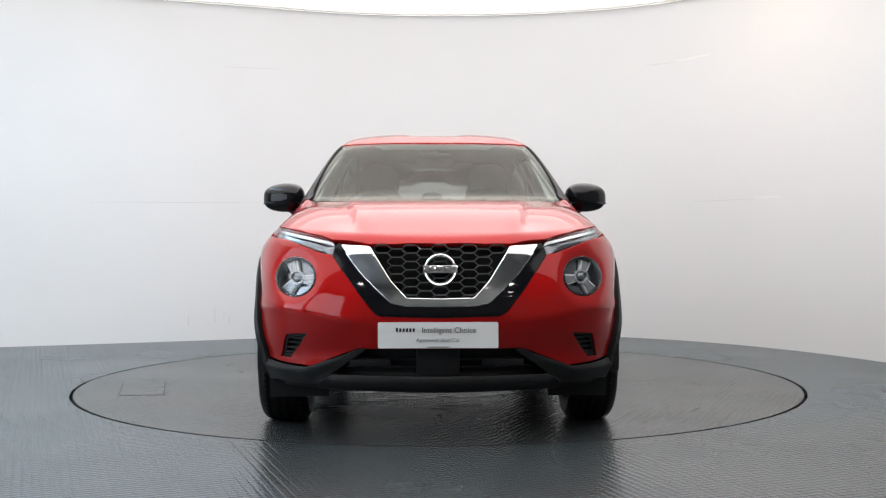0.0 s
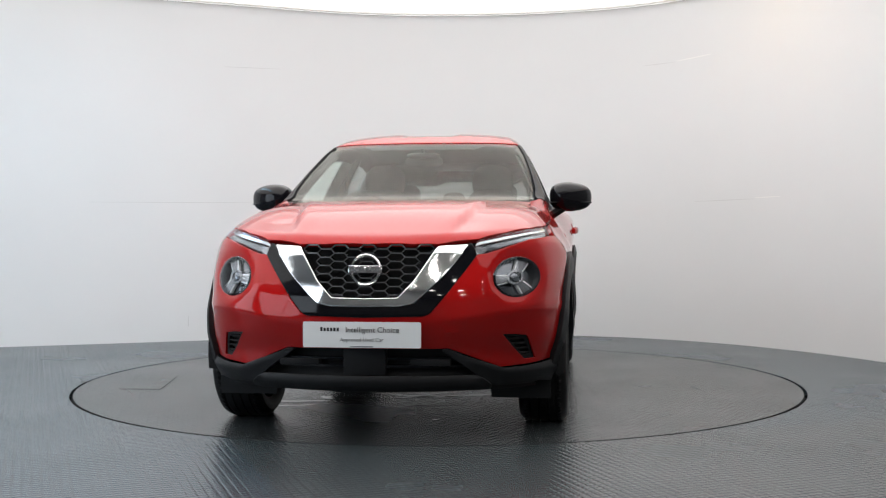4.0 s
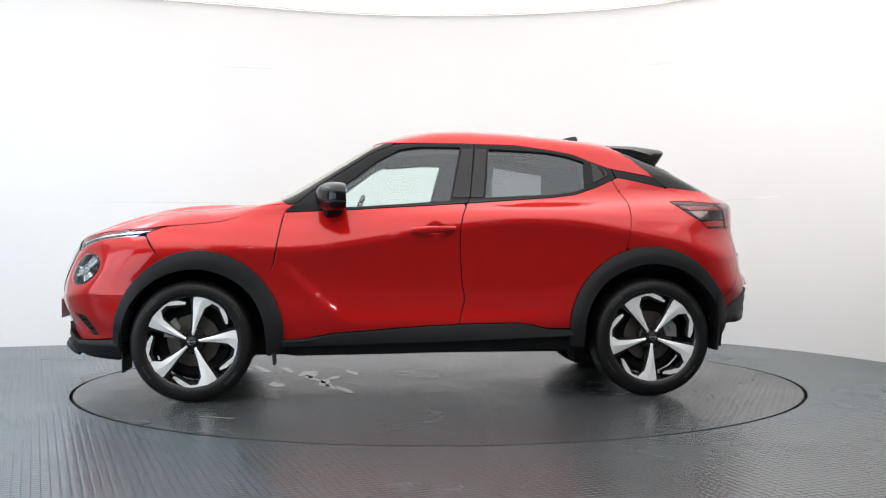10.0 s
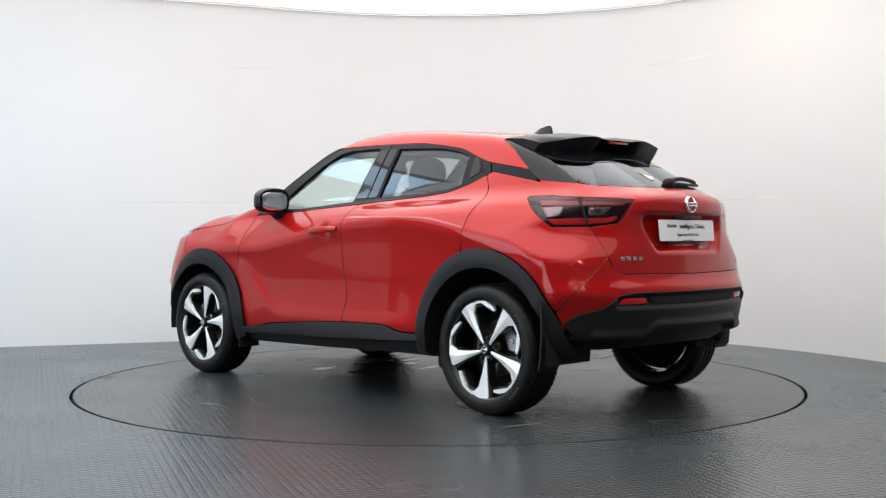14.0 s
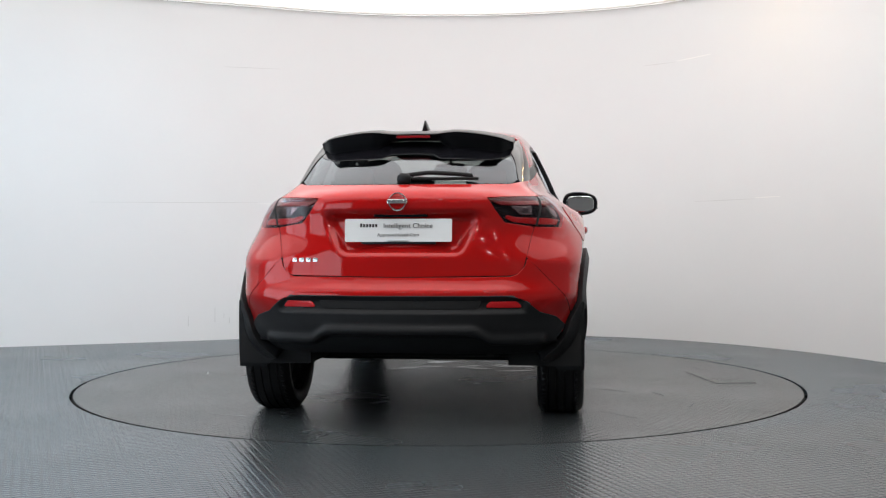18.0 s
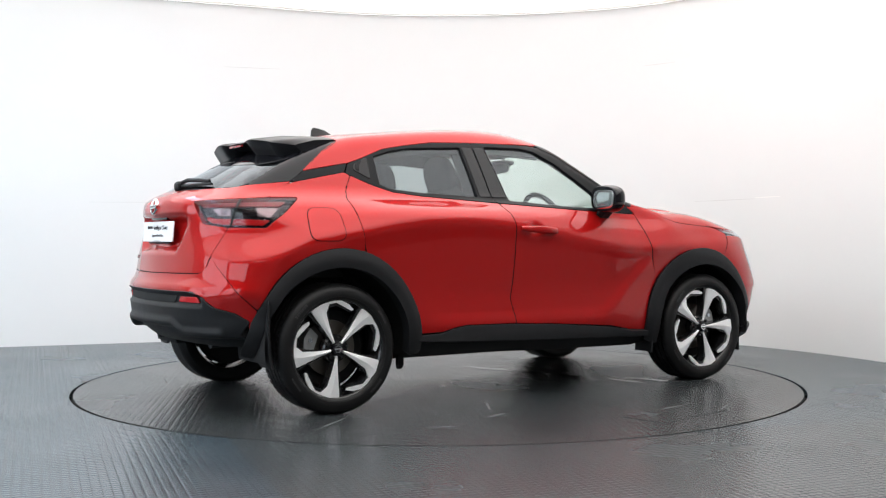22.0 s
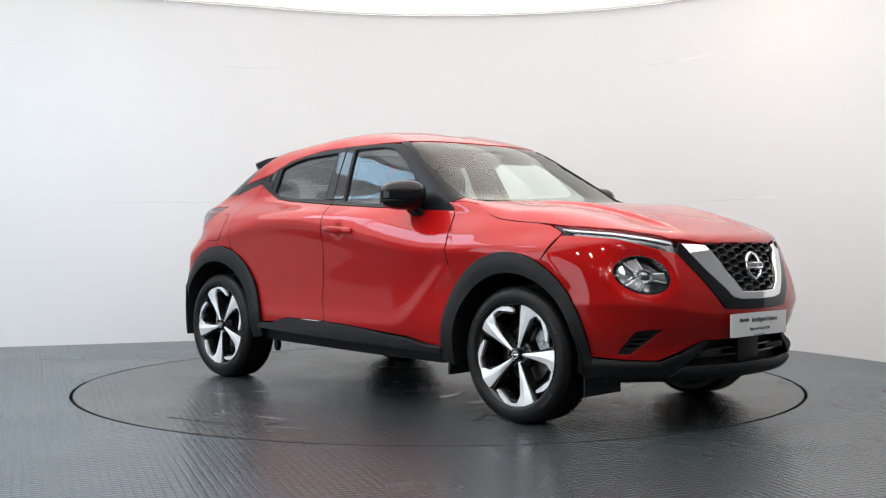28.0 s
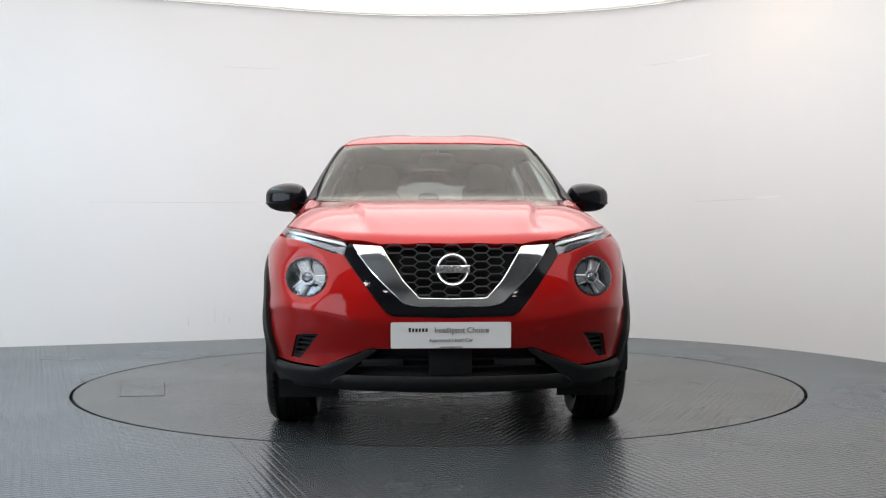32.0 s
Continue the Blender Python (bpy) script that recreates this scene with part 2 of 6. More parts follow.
LAYS = {"side": (lay_side, 1.0, 1.0), "front": (lay_front, 0.85, 1.0), "rear": (lay_rear, 0.8, 1.0), "roof": (lay_roof, 1.0, 0.55), "top": (lay_top, 1.0, 1.0)}


def rounded(pts, r):
    """Cuts the corners of an outline with small arcs of about r."""
    if r <= 0:
        return [tuple(p) for p in pts]
    out = []
    n = len(pts)
    for i in range(n):
        a, b, c = (np.array(pts[(i + k) % n], float) for k in (-1, 0, 1))
        u, v = a - b, c - b
        lu, lv = np.linalg.norm(u), np.linalg.norm(v)
        if lu < 1e-6 or lv < 1e-6:
            continue
        turn = np.dot(u, v) / lu / lv
        if turn < -0.93:
            out.append(tuple(b))
            continue
        p, q = b + u / lu * min(r, 0.4 * lu), b + v / lv * min(r, 0.4 * lv)
        for k in range(5):
            t = k / 4
            out.append(tuple((1 - t) ** 2 * p + 2 * t * (1 - t) * b + t * t * q))
    return out


def densify(pts, h):
    out = []
    for i in range(len(pts)):
        a, b = np.array(pts[i], float), np.array(pts[(i + 1) % len(pts)], float)
        n = max(1, int(math.ceil(np.linalg.norm(b - a) / h)))
        out += [a + (b - a) * k / n for k in range(n)]
    return np.array(out)


def inside(q, loop):
    x, y = q[:, 0], q[:, 1]
    r = np.zeros(len(q), bool)
    for i in range(len(loop)):
        (x1, y1), (x2, y2) = loop[i - 1], loop[i]
        if y1 != y2:
            r ^= ((y1 > y) != (y2 > y)) & (x < (x2 - x1) * (y - y1) / (y2 - y1) + x1)
    return r


def far_from(q, loop, d):
    ok = np.ones(len(q), bool)
    for k in range(0, len(q), 2000):
        ok[k:k + 2000] = (np.linalg.norm(q[k:k + 2000, None] - loop[None], axis=2).min(1)) > d
    return ok


def plane_mesh(outer, holes, h):
    """A flat net of triangles inside an outline, with holes."""
    loops = [densify(outer, h)] + [densify(w, h) for w in holes]
    lo, hi = loops[0].min(0), loops[0].max(0)
    gx, gy = np.meshgrid(np.arange(lo[0], hi[0] + h, h), np.arange(lo[1], hi[1] + h, h * 0.866))
    gx = gx + (np.arange(gx.shape[0]) % 2)[:, None] * h / 2
    g = np.stack([gx.ravel(), gy.ravel()], -1)
    keep = inside(g, loops[0])
    for w in loops[1:]:
        keep &= ~inside(g, w)
    g = g[keep]
    for w in loops:
        if len(g):
            g = g[far_from(g, w, 0.55 * h)]
    pts, edges = [], []
    for w in loops:
        s = len(pts)
        pts += [Vector(p) for p in w]
        edges += [(s + i, s + (i + 1) % len(w)) for i in range(len(w))]
    pts += [Vector(p) for p in g]
    v, _, f, *_ = mathutils.geometry.delaunay_2d_cdt(pts, edges, [], 4, 1e-6)
    v = np.array([tuple(p) for p in v])
    f = np.array([tuple(t) for t in f])
    mid = v[f].mean(1)
    keep = inside(mid, loops[0])
    for w in loops[1:]:
        keep &= ~inside(mid, w)
    return v, [tuple(int(i) for i in t) for t in f[keep]]


def finish(name, verts, faces, material, parent, normals=None, label=""):
    me = bpy.data.meshes.new(name)
    me.from_pydata([tuple(v) for v in verts], [], faces)
    me.materials.append(material)
    me.shade_smooth()
    if normals is not None:
        me.normals_split_custom_set_from_vertices([tuple(v) for v in normals])
    ob = new(name, me)
    ob.parent = parent
    if label:
        ob["label"] = label
    return ob


def panel(name, lay, outline, material, parent, holes=(), h=0.03, lift=0.0, deep=0.02, side=1, round_r=0.008, gap=0.0, form=None, label="", edge=0.003):
    """A sheet laid on the body, with rolled edges and a flange of depth `deep`. side -1 mirrors it; form(points) pushes it out or in."""
    fn, sx, sy = LAYS[lay]
    sc = np.array([sx, sy])
    flat = lambda w: [tuple(np.array(p) * sc) for p in w]
    out = rounded(flat(outline), round_r)
    hol = [rounded(flat(w), round_r) for w in holes]
    v, f = plane_mesh(out, hol, h)
    p = fn(v / sc)
    n = normal_at(p)
    push = lift + (form(p) if form is not None else 0.0)
    p3 = p + n * (push[:, None] if np.ndim(push) else push)
    if form is not None:
        tri = np.array(f)
        fnn = np.cross(p3[tri[:, 1]] - p3[tri[:, 0]], p3[tri[:, 2]] - p3[tri[:, 0]])
        vn = np.zeros_like(p3)
        for k in range(3):
            np.add.at(vn, tri[:, k], fnn)
        vn *= np.sign((vn * n).sum(1))[:, None]
        vn /= np.maximum(np.linalg.norm(vn, axis=1), 1e-9)[:, None]
    else:
        vn = n
    if side < 0:
        p3, vn = p3 * [1, -1, 1], vn * [1, -1, 1]
    # face towards the outside
    a, b, c = (p3[f[0][k]] for k in range(3))
    if np.dot(np.cross(b - a, c - a), vn[f[0][0]]) < 0:
        f = [t[::-1] for t in f]
    use = {}
    for t in f:
        for i in range(3):
            e = (t[i], t[(i + 1) % 3])
            use[e] = use.get(e, 0) + 1
    rim = [e for e in use if (e[1], e[0]) not in use]
    verts = [p3]
    norms = [vn]
    faces = list(f)
    count = len(p3)
    ids = sorted({i for e in rim for i in e})
    ring = {i: k for k, i in enumerate(ids)}
    # outward direction of the rim, within the sheet
    outd = np.zeros((len(ids), 3))
    for a, b in rim:
        d = np.cross(p3[b] - p3[a], vn[a])
        d /= max(np.linalg.norm(d), 1e-9)
        outd[ring[a]] += d
        outd[ring[b]] += d
    outd /= np.maximum(np.linalg.norm(outd, axis=1), 1e-9)[:, None]
    base = p3[ids]
    nn = vn[ids]
    r1 = base + outd * edge * 0.7 - nn * edge * 0.3
    r2 = base + outd * edge - nn * edge
    r3 = base + outd * edge - nn * deep
    m = len(ids)
    for w in (r1, r2, r3):
        verts.append(w)
    norms += [nn * 0.7 + outd * 0.7, outd, outd]
    for a, b in rim:
        ra, rb = ring[a], ring[b]
        faces += [(b, a, count + ra, count + rb), (count + rb, count + ra, count + m + ra, count + m + rb),
                  (count + m + rb, count + m + ra, count + 2 * m + ra, count + 2 * m + rb)]
    return finish(name, np.concatenate(verts), faces, material, parent, np.concatenate(norms), label)


def pair(name, lay, outline, material, parent, **kw):
    return [panel(name, lay, outline, material, parent, side=s, **kw) for s in (1, -1)]


def both(half):
    """Closes half an outline (y from 0 outwards) over the middle plane."""
    return list(half) + [(-a, b) for a, b in reversed(half) if abs(a) > 1e-4]


def both_x(half):
    return list(half) + [(a, -b) for a, b in reversed(half) if abs(b) > 1e-4]


# ---- plain builders ----
def part(name, bm, material, parent, label="", smooth=True, bevel=0.0):
    if bevel:
        bmesh.ops.bevel(bm, geom=[e for e in bm.edges if e.calc_face_angle(0) > 0.5], offset=bevel, segments=2, affect="EDGES", profile=0.6)
    bmesh.ops.recalc_face_normals(bm, faces=bm.faces)
    me = bpy.data.meshes.new(name)
    bm.to_mesh(me)
    bm.free()
    me.materials.append(material)
    if smooth:
        me.shade_smooth()
        me.set_sharp_from_angle(angle=radians(35))
    ob = new(name, me)
    ob.parent = parent
    if label:
        ob["label"] = label
    return ob


def box(x0, x1, y0, y1, z0, z1, m=None, bm=None):
    bm = bm or bmesh.new()
    r = bmesh.ops.create_cube(bm, size=1.0, matrix=(m or Matrix()) @ Matrix.LocRotScale(((x0 + x1) / 2, (y0 + y1) / 2, (z0 + z1) / 2), None, (abs(x1 - x0), abs(y1 - y0), abs(z1 - z0))))
    return bm


def lathe(profile, n=64, m=None, bm=None, closed=False):
    """Turns (radius, height) points about the local y axis."""
    bm = bm or bmesh.new()
    m = m or Matrix()
    rings = []
    for k in range(n):
        a = 2 * math.pi * k / n
        rings.append([bm.verts.new(m @ Vector((r * math.cos(a), h, r * math.sin(a)))) for r, h in profile])
    for k in range(n):
        a, b = rings[k], rings[(k + 1) % n]
        for i in range(len(profile) - (0 if closed else 1)):
            j = (i + 1) % len(profile)
            try:
                bm.faces.new((a[i], a[j], b[j], b[i]))
            except ValueError:
                pass
    bmesh.ops.remove_doubles(bm, verts=bm.verts, dist=1e-5)
    return bm


def prism(pts, h0, h1, m=None, bm=None):
    """An outline in local x, z, raised along local y from h0 to h1."""
    bm = bm or bmesh.new()
    m = m or Matrix()
    a = [bm.verts.new(m @ Vector((x, h0, z))) for x, z in pts]
    b = [bm.verts.new(m @ Vector((x, h1, z))) for x, z in pts]
    bm.faces.new(a)
    bm.faces.new(b[::-1])
    n = len(pts)
    for i in range(n):
        bm.faces.new((a[i], a[(i + 1) % n], b[(i + 1) % n], b[i]))
    return bm


def loft(rings, bm=None, cap=True):
    bm = bm or bmesh.new()
    vs = [[bm.verts.new(p) for p in r] for r in rings]
    n = len(rings[0])
    for a, b in zip(vs, vs[1:]):
        for i in range(n):
            bm.faces.new((a[i], a[(i + 1) % n], b[(i + 1) % n], b[i]))
    if cap:
        bm.faces.new(vs[0])
        bm.faces.new(vs[-1][::-1])
    return bm


def tube(path, r, n=10, bm=None):
    bm = bm or bmesh.new()
    path = [Vector(p) for p in path]
    rings = []
    for i, p in enumerate(path):
        d = (path[min(i + 1, len(path) - 1)] - path[max(i - 1, 0)]).normalized()
        u = d.orthogonal().normalized() if i == 0 else (u - d * u.dot(d)).normalized()
        w = d.cross(u)
        rings.append([p + (u * math.cos(2 * math.pi * k / n) + w * math.sin(2 * math.pi * k / n)) * r for k in range(n)])
    return loft(rings, bm)


def blob(center, size, power=2.6, nu=28, nv=18, bm=None, m=None, shape=None):
    """A rounded block (super-ellipsoid)."""
    bm = bm or bmesh.new()
    f = lambda c: math.copysign(abs(c) ** (2 / power), c)
    rings = []
    for j in range(1, nv):
        b = -math.pi / 2 + math.pi * j / nv
        ring = []
        for i in range(nu):
            a = 2 * math.pi * i / nu
            p = Vector((f(math.cos(b)) * f(math.cos(a)), f(math.cos(b)) * f(math.sin(a)), f(math.sin(b))))
            if shape:
                p = shape(p)
            q = Vector((center[0] + p.x * size[0], center[1] + p.y * size[1], center[2] + p.z * size[2]))
            ring.append(m @ q if m else q)
        rings.append(ring)
    return loft(rings, bm)


def group_empty(name):
    return new(name)


def writing(text, size, material, parent, m, label="", align="CENTER"):
    cu = bpy.data.curves.new("words", "FONT")
    cu.body, cu.size, cu.align_x, cu.align_y, cu.extrude = text, size, align, "CENTER", 0.0006
    tmp = bpy.data.objects.new("words", cu)
    me = bpy.data.meshes.new_from_object(tmp)
    bpy.data.objects.remove(tmp)
    me.materials.append(material)
    ob = new("lettering", me)
    ob.parent = parent
    ob.matrix_basis = m
    if label:
        ob["label"] = label
    return ob


# ---- the car ----
car = tagged(group_empty("car"), "glossy red compact crossover with black cladding on the turntable", "car")


def oval(cx, cz, rx, rz, a0, a1, n=16):
    return [(cx + rx * math.cos(radians(a0 + (a1 - a0) * k / n)), cz + rz * math.sin(radians(a0 + (a1 - a0) * k / n))) for k in range(n + 1)]


def arch_f(a0, a1, n=16, grow=0.0):
    return oval(1.269, 0.36, 0.469 + grow, 0.49 + grow, a0, a1, n)


def arch_r(a0, a1, n=16, grow=0.0):
    return oval(-1.300, 0.37, 0.478 + grow, 0.497 + grow, a0, a1, n)


def body_sides():
    # front wing
    pair("front_fender", "side", [(0.745, 1.112), (0.790, 1.079), (0.813, 1.037), (0.839, 0.907), (0.862, 0.777)] + arch_f(143, 64, 14)
         + [(1.558, 0.932), (1.556, 0.944), (1.472, 0.976), (1.402, 0.986), (1.237, 0.999), (1.139, 1.011), (1.062, 1.034), (0.997, 1.066), (0.958, 1.090), (0.88, 1.104)],
         PAINT, car, h=0.022, label="red front wing above the black wheel arch")
    gap_b = [(-0.232, 1.098), (-0.207, 1.050), (-0.191, 0.986), (-0.188, 0.825), (-0.200, 0.664), (-0.216, 0.568), (-0.190, 0.471), (-0.184, 0.430)]
    doors = []
    for s in (1, -1):
        fd = panel("front_door", "side", [(0.797, 1.060), (0.419, 1.075), (-0.228, 1.112)] + gap_b
                   + [(0.084, 0.418), (0.533, 0.386), (0.678, 0.358), (0.800, 0.350)] + arch_f(181, 143, 6)[1:]
                   + [(0.850, 0.777), (0.828, 0.907), (0.802, 1.037)], PAINT, car, side=s, h=0.019, label="red front door with a body-coloured handle",
                   form=lambda p: -0.022 * np.exp(-(((p[:, 0] + 0.052) / 0.045) ** 2 + ((p[:, 2] - 0.962) / 0.032) ** 2) ** 2))
        gap_r = [(x - 0.010, z) for x, z in gap_b]
        rd = panel("rear_door", "side", [(-0.242, 1.113), (-0.729, 1.147), (-0.893, 1.166), (-1.024, 1.208), (-1.128, 1.254), (-1.170, 1.178), (-1.196, 1.127),
                                         (-1.187, 1.017), (-1.164, 0.888)] + arch_r(72, 3, 14)
                   + [(-0.826, 0.399), (-0.686, 0.403), (-0.600, 0.425), (-0.526, 0.435), (-0.250, 0.432)] + gap_r[::-1], PAINT, car, side=s, h=0.022,
                   label="red rear door rising to the rear window")
        doors.append((s, fd, rd))
    # rear quarter, wrapping to the tailgate
    pair("rear_quarter", "rear", [RS(-1.136, 1.256), RS(-1.165, 1.272), RS(-1.30, 1.245), RS(-1.448, 1.214), RS(-1.515, 1.196), RS(-1.565, 1.166), RS(-1.612, 1.134), RS(-1.469, 1.135), RS(-1.466, 1.125),
                                  RS(-1.571, 1.045), RS(-1.676, 0.966), R(0.636, 0.968), R(0.617, 0.895), R(0.600, 0.825)]
         + [RS(x, z) for x, z in arch_r(158, 74, 14)] + [RS(-1.170, 0.888), RS(-1.194, 1.017), RS(-1.203, 1.127), RS(-1.177, 1.178)],
         PAINT, car, h=0.022, label="red rear quarter panel")
    # black cladding round the wheels
    inner_f = oval(1.295, 0.36, 0.395, 0.391, 180, 0, 24)
    bulge_f = lambda p: 0.014 + 0.018 * step(0.495, 0.43, np.hypot(p[:, 0] - 1.275, p[:, 2] - 0.36))
    pair("wheel_arch", "side", arch_f(0, 180, 26, -0.003) + [(0.800, 0.290), (0.893, 0.268)] + inner_f + [(1.690, 0.335), (1.738, 0.335)], BLACK_PLASTIC, car, h=0.028, deep=0.07,
         form=bulge_f, label="black plastic front wheel arch cladding")
    inner_r = oval(-1.313, 0.37, 0.404, 0.400, 180, 0, 24)
    bulge_r = lambda p: 0.016 + 0.020 * step(0.50, 0.44, np.hypot(p[:, 0] + 1.305, p[:, 2] - 0.37))
    pair("wheel_arch", "side", arch_r(0, 180, 26, -0.003) + [(-1.765, 0.34), (-1.717, 0.33)] + inner_r + [(-0.905, 0.30), (-0.826, 0.31)], BLACK_PLASTIC, car, h=0.028, deep=0.07,
         form=bulge_r, label="black plastic rear wheel arch cladding")
    # sill
    pair("side_sill", "side", [(0.806, 0.345), (0.678, 0.350), (0.533, 0.378), (0.084, 0.411), (-0.237, 0.424), (-0.526, 0.427), (-0.600, 0.417), (-0.686, 0.395),
                               (-0.830, 0.390), (-0.845, 0.366), (-0.205, 0.343), (0.806, 0.318)], BLACK_PLASTIC, car, h=0.03, lift=0.008, deep=0.06,
         form=lambda p: 0.40 * np.clip(0.425 - p[:, 2], 0, 0.07), label="black door sill cladding")
    pair("rocker", "side", [(0.83, 0.312), (-0.205, 0.336), (-0.87, 0.358), (-0.87, 0.262), (-0.72, 0.262), (0.09, 0.243), (0.74, 0.236), (0.85, 0.256)], DARK, car, h=0.05, lift=-0.035, deep=0.08)
    return doors


def door_windows(doors):
    rail = [(-0.105, 1.474), (-0.238, 1.473), (-0.305, 1.472)]
    fw = [(0.545, 1.090), (0.550, 1.150), (0.428, 1.246), (0.262, 1.370), (0.130, 1.440), (0.025, 1.456), (-0.228, 1.455), (-0.150, 1.132), (0.124, 1.112), (0.40, 1.094)]
    rw = [(-0.392, 1.445), (-0.734, 1.428), (-0.866, 1.404), (-0.971, 1.371), (-0.965, 1.211), (-0.899, 1.187), (-0.734, 1.168), (-0.355, 1.149)]
    shrink = lambda w, d: [tuple(np.array(p) + (np.mean(w, axis=0) - p) / np.linalg.norm(np.mean(w, axis=0) - p) * -d) for p in w]
    for s, fd, rd in doors:
        panel("window_frame", "side", [(0.792, 1.068), (0.725, 1.128), (0.594, 1.230), (0.413, 1.343), (0.282, 1.424), (0.180, 1.462), (0.10, 1.472)] + rail
              + [(-0.262, 1.146), (-0.240, 1.120), (0.419, 1.082)], SATIN_BLACK, fd, holes=[fw], h=0.03, lift=0.0, deep=0.03, side=s, label="black door window frame with mirror sail")
        panel("window_pane", "side", shrink(fw, 0.008), GLASS_CLEAR, fd, h=0.05, lift=-0.012, deep=0.004, side=s, label="clear side window glass").visible_shadow = False
        panel("window_frame", "side", [(-0.313, 1.472), (-0.571, 1.463), (-0.770, 1.435), (-0.903, 1.411), (-1.069, 1.344), (-1.130, 1.323), (-1.152, 1.270), (-1.024, 1.216), (-0.893, 1.173),
                                       (-0.729, 1.154), (-0.250, 1.121), (-0.270, 1.146)], SATIN_BLACK, rd, holes=[rw], h=0.03, deep=0.03, side=s, label="black rear door window frame")
        panel("window_pane", "side", shrink(rw, 0.008), GLASS_DARK, rd, h=0.05, lift=-0.012, deep=0.004, side=s, label="dark tinted rear side glass").visible_shadow = False
        panel("hidden_handle", "side", [(-1.014, 1.362), (-1.100, 1.315), (-1.104, 1.288), (-1.016, 1.243)], GLOSS_BLACK, rd, h=0.03, lift=0.004, deep=0.01, side=s, label="gloss black handle recess in the window corner")
        panel("handle_slot", "side", [(-1.050, 1.340), (-1.085, 1.322), (-1.092, 1.292), (-1.075, 1.280), (-1.072, 1.312)], DARK, rd, h=0.03, lift=0.008, deep=0.004, side=s)
        panel("pillar_cover", "side", [(-0.238, 1.440), (-0.300, 1.440), (-0.262, 1.150), (-0.166, 1.150)], GLOSS_BLACK, fd, h=0.04, lift=0.004, deep=0.005, side=s)
        panel("pillar_cover", "side", [(-0.318, 1.440), (-0.380, 1.440), (-0.342, 1.152), (-0.272, 1.152)], GLOSS_BLACK, rd, h=0.04, lift=0.004, deep=0.005, side=s)
        # outer handle of the front door, in its cup
        y0 = at_side(-0.04, 0.962)[1]
        rings = []
        for k in range(13):
            t = k / 12
            x = 0.090 - 0.255 * t
            hgt = 0.008 + 0.013 * math.sin(math.pi * min(1, 0.25 + t * 0.6)) * (1 if t < 0.97 else 0.7)
            yo = y0 + 0.004 + 0.020 * math.sin(math.pi * t) ** 0.6
            zc = 0.957 + 0.013 * t
            rings.append([Vector((x, s * (yo + 0.010 * math.cos(a)), zc + hgt * math.sin(a))) for a in [2 * math.pi * j / 12 for j in range(12)]])
        part("door_handle", loft(rings), PAINT, fd, "body-coloured pull handle")
        # inner trim
        panel("door_trim", "side", [(0.76, 1.055), (-0.22, 1.095), (-0.20, 0.40), (0.70, 0.37)], CABIN, fd, h=0.12, lift=-0.07, deep=0.01, side=s, label="dark inner door trim")
        panel("door_trim", "side", [(-0.26, 1.098), (-0.89, 1.150), (-1.13, 1.23), (-1.16, 0.90), (-0.80, 0.60), (-0.70, 0.42), (-0.24, 0.42)], CABIN, rd, h=0.12, lift=-0.07, deep=0.01, side=s, label="dark inner door trim")


def seam(lay, line, width=0.0075):
    """A black strip along the joint between two sheets, for the shade in the gap."""
    q = np.array(line, float)
    d = np.gradient(q, axis=0)
    n = np.column_stack([-d[:, 1], d[:, 0]]) / np.linalg.norm(d, axis=1)[:, None] * width / 2
    for s in (1, -1):
        panel("seam_shade", lay, [tuple(p) for p in q + n] + [tuple(p) for p in (q - n)[::-1]], GAP_SHADE, car, side=s, h=0.03, lift=-0.0008, deep=0.002, round_r=0.0, edge=0.0003)


def seams():
    seam("side", [(0.7985, 1.060), (0.8075, 1.037), (0.8335, 0.907), (0.856, 0.777), (0.885, 0.670)])
    seam("side", [(-0.237, 1.098), (-0.212, 1.050), (-0.196, 0.986), (-0.193, 0.825), (-0.205, 0.664), (-0.221, 0.568), (-0.195, 0.471), (-0.189, 0.430)])
    seam("side", [(-1.133, 1.255), (-1.1735, 1.178), (-1.1995, 1.127), (-1.1905, 1.017), (-1.167, 0.888), (-1.157, 0.845)])
    seam("side", [(1.45, 0.984), (1.402, 0.9895), (1.237, 1.0025), (1.139, 1.0145), (1.0585, 1.0375), (0.9935, 1.0695), (0.954, 1.093)])
    seam("side", [(1.478, 0.803), (1.520, 0.865), (1.5625, 0.930)])
    seam("rear", [R(0.633, 0.968), R(0.614, 0.895), R(0.597, 0.818), R(0.585, 0.773), R(0.573, 0.757), R(0.558, 0.746), R(0.543, 0.739), R(0.528, 0.7355), R(0.30, 0.732), R(0.0, 0.7305)], 0.008)
    seam("rear", [R(0.600, 0.821), R(0.66, 0.76), RS(*arch_r(158, 159, 2)[1])])


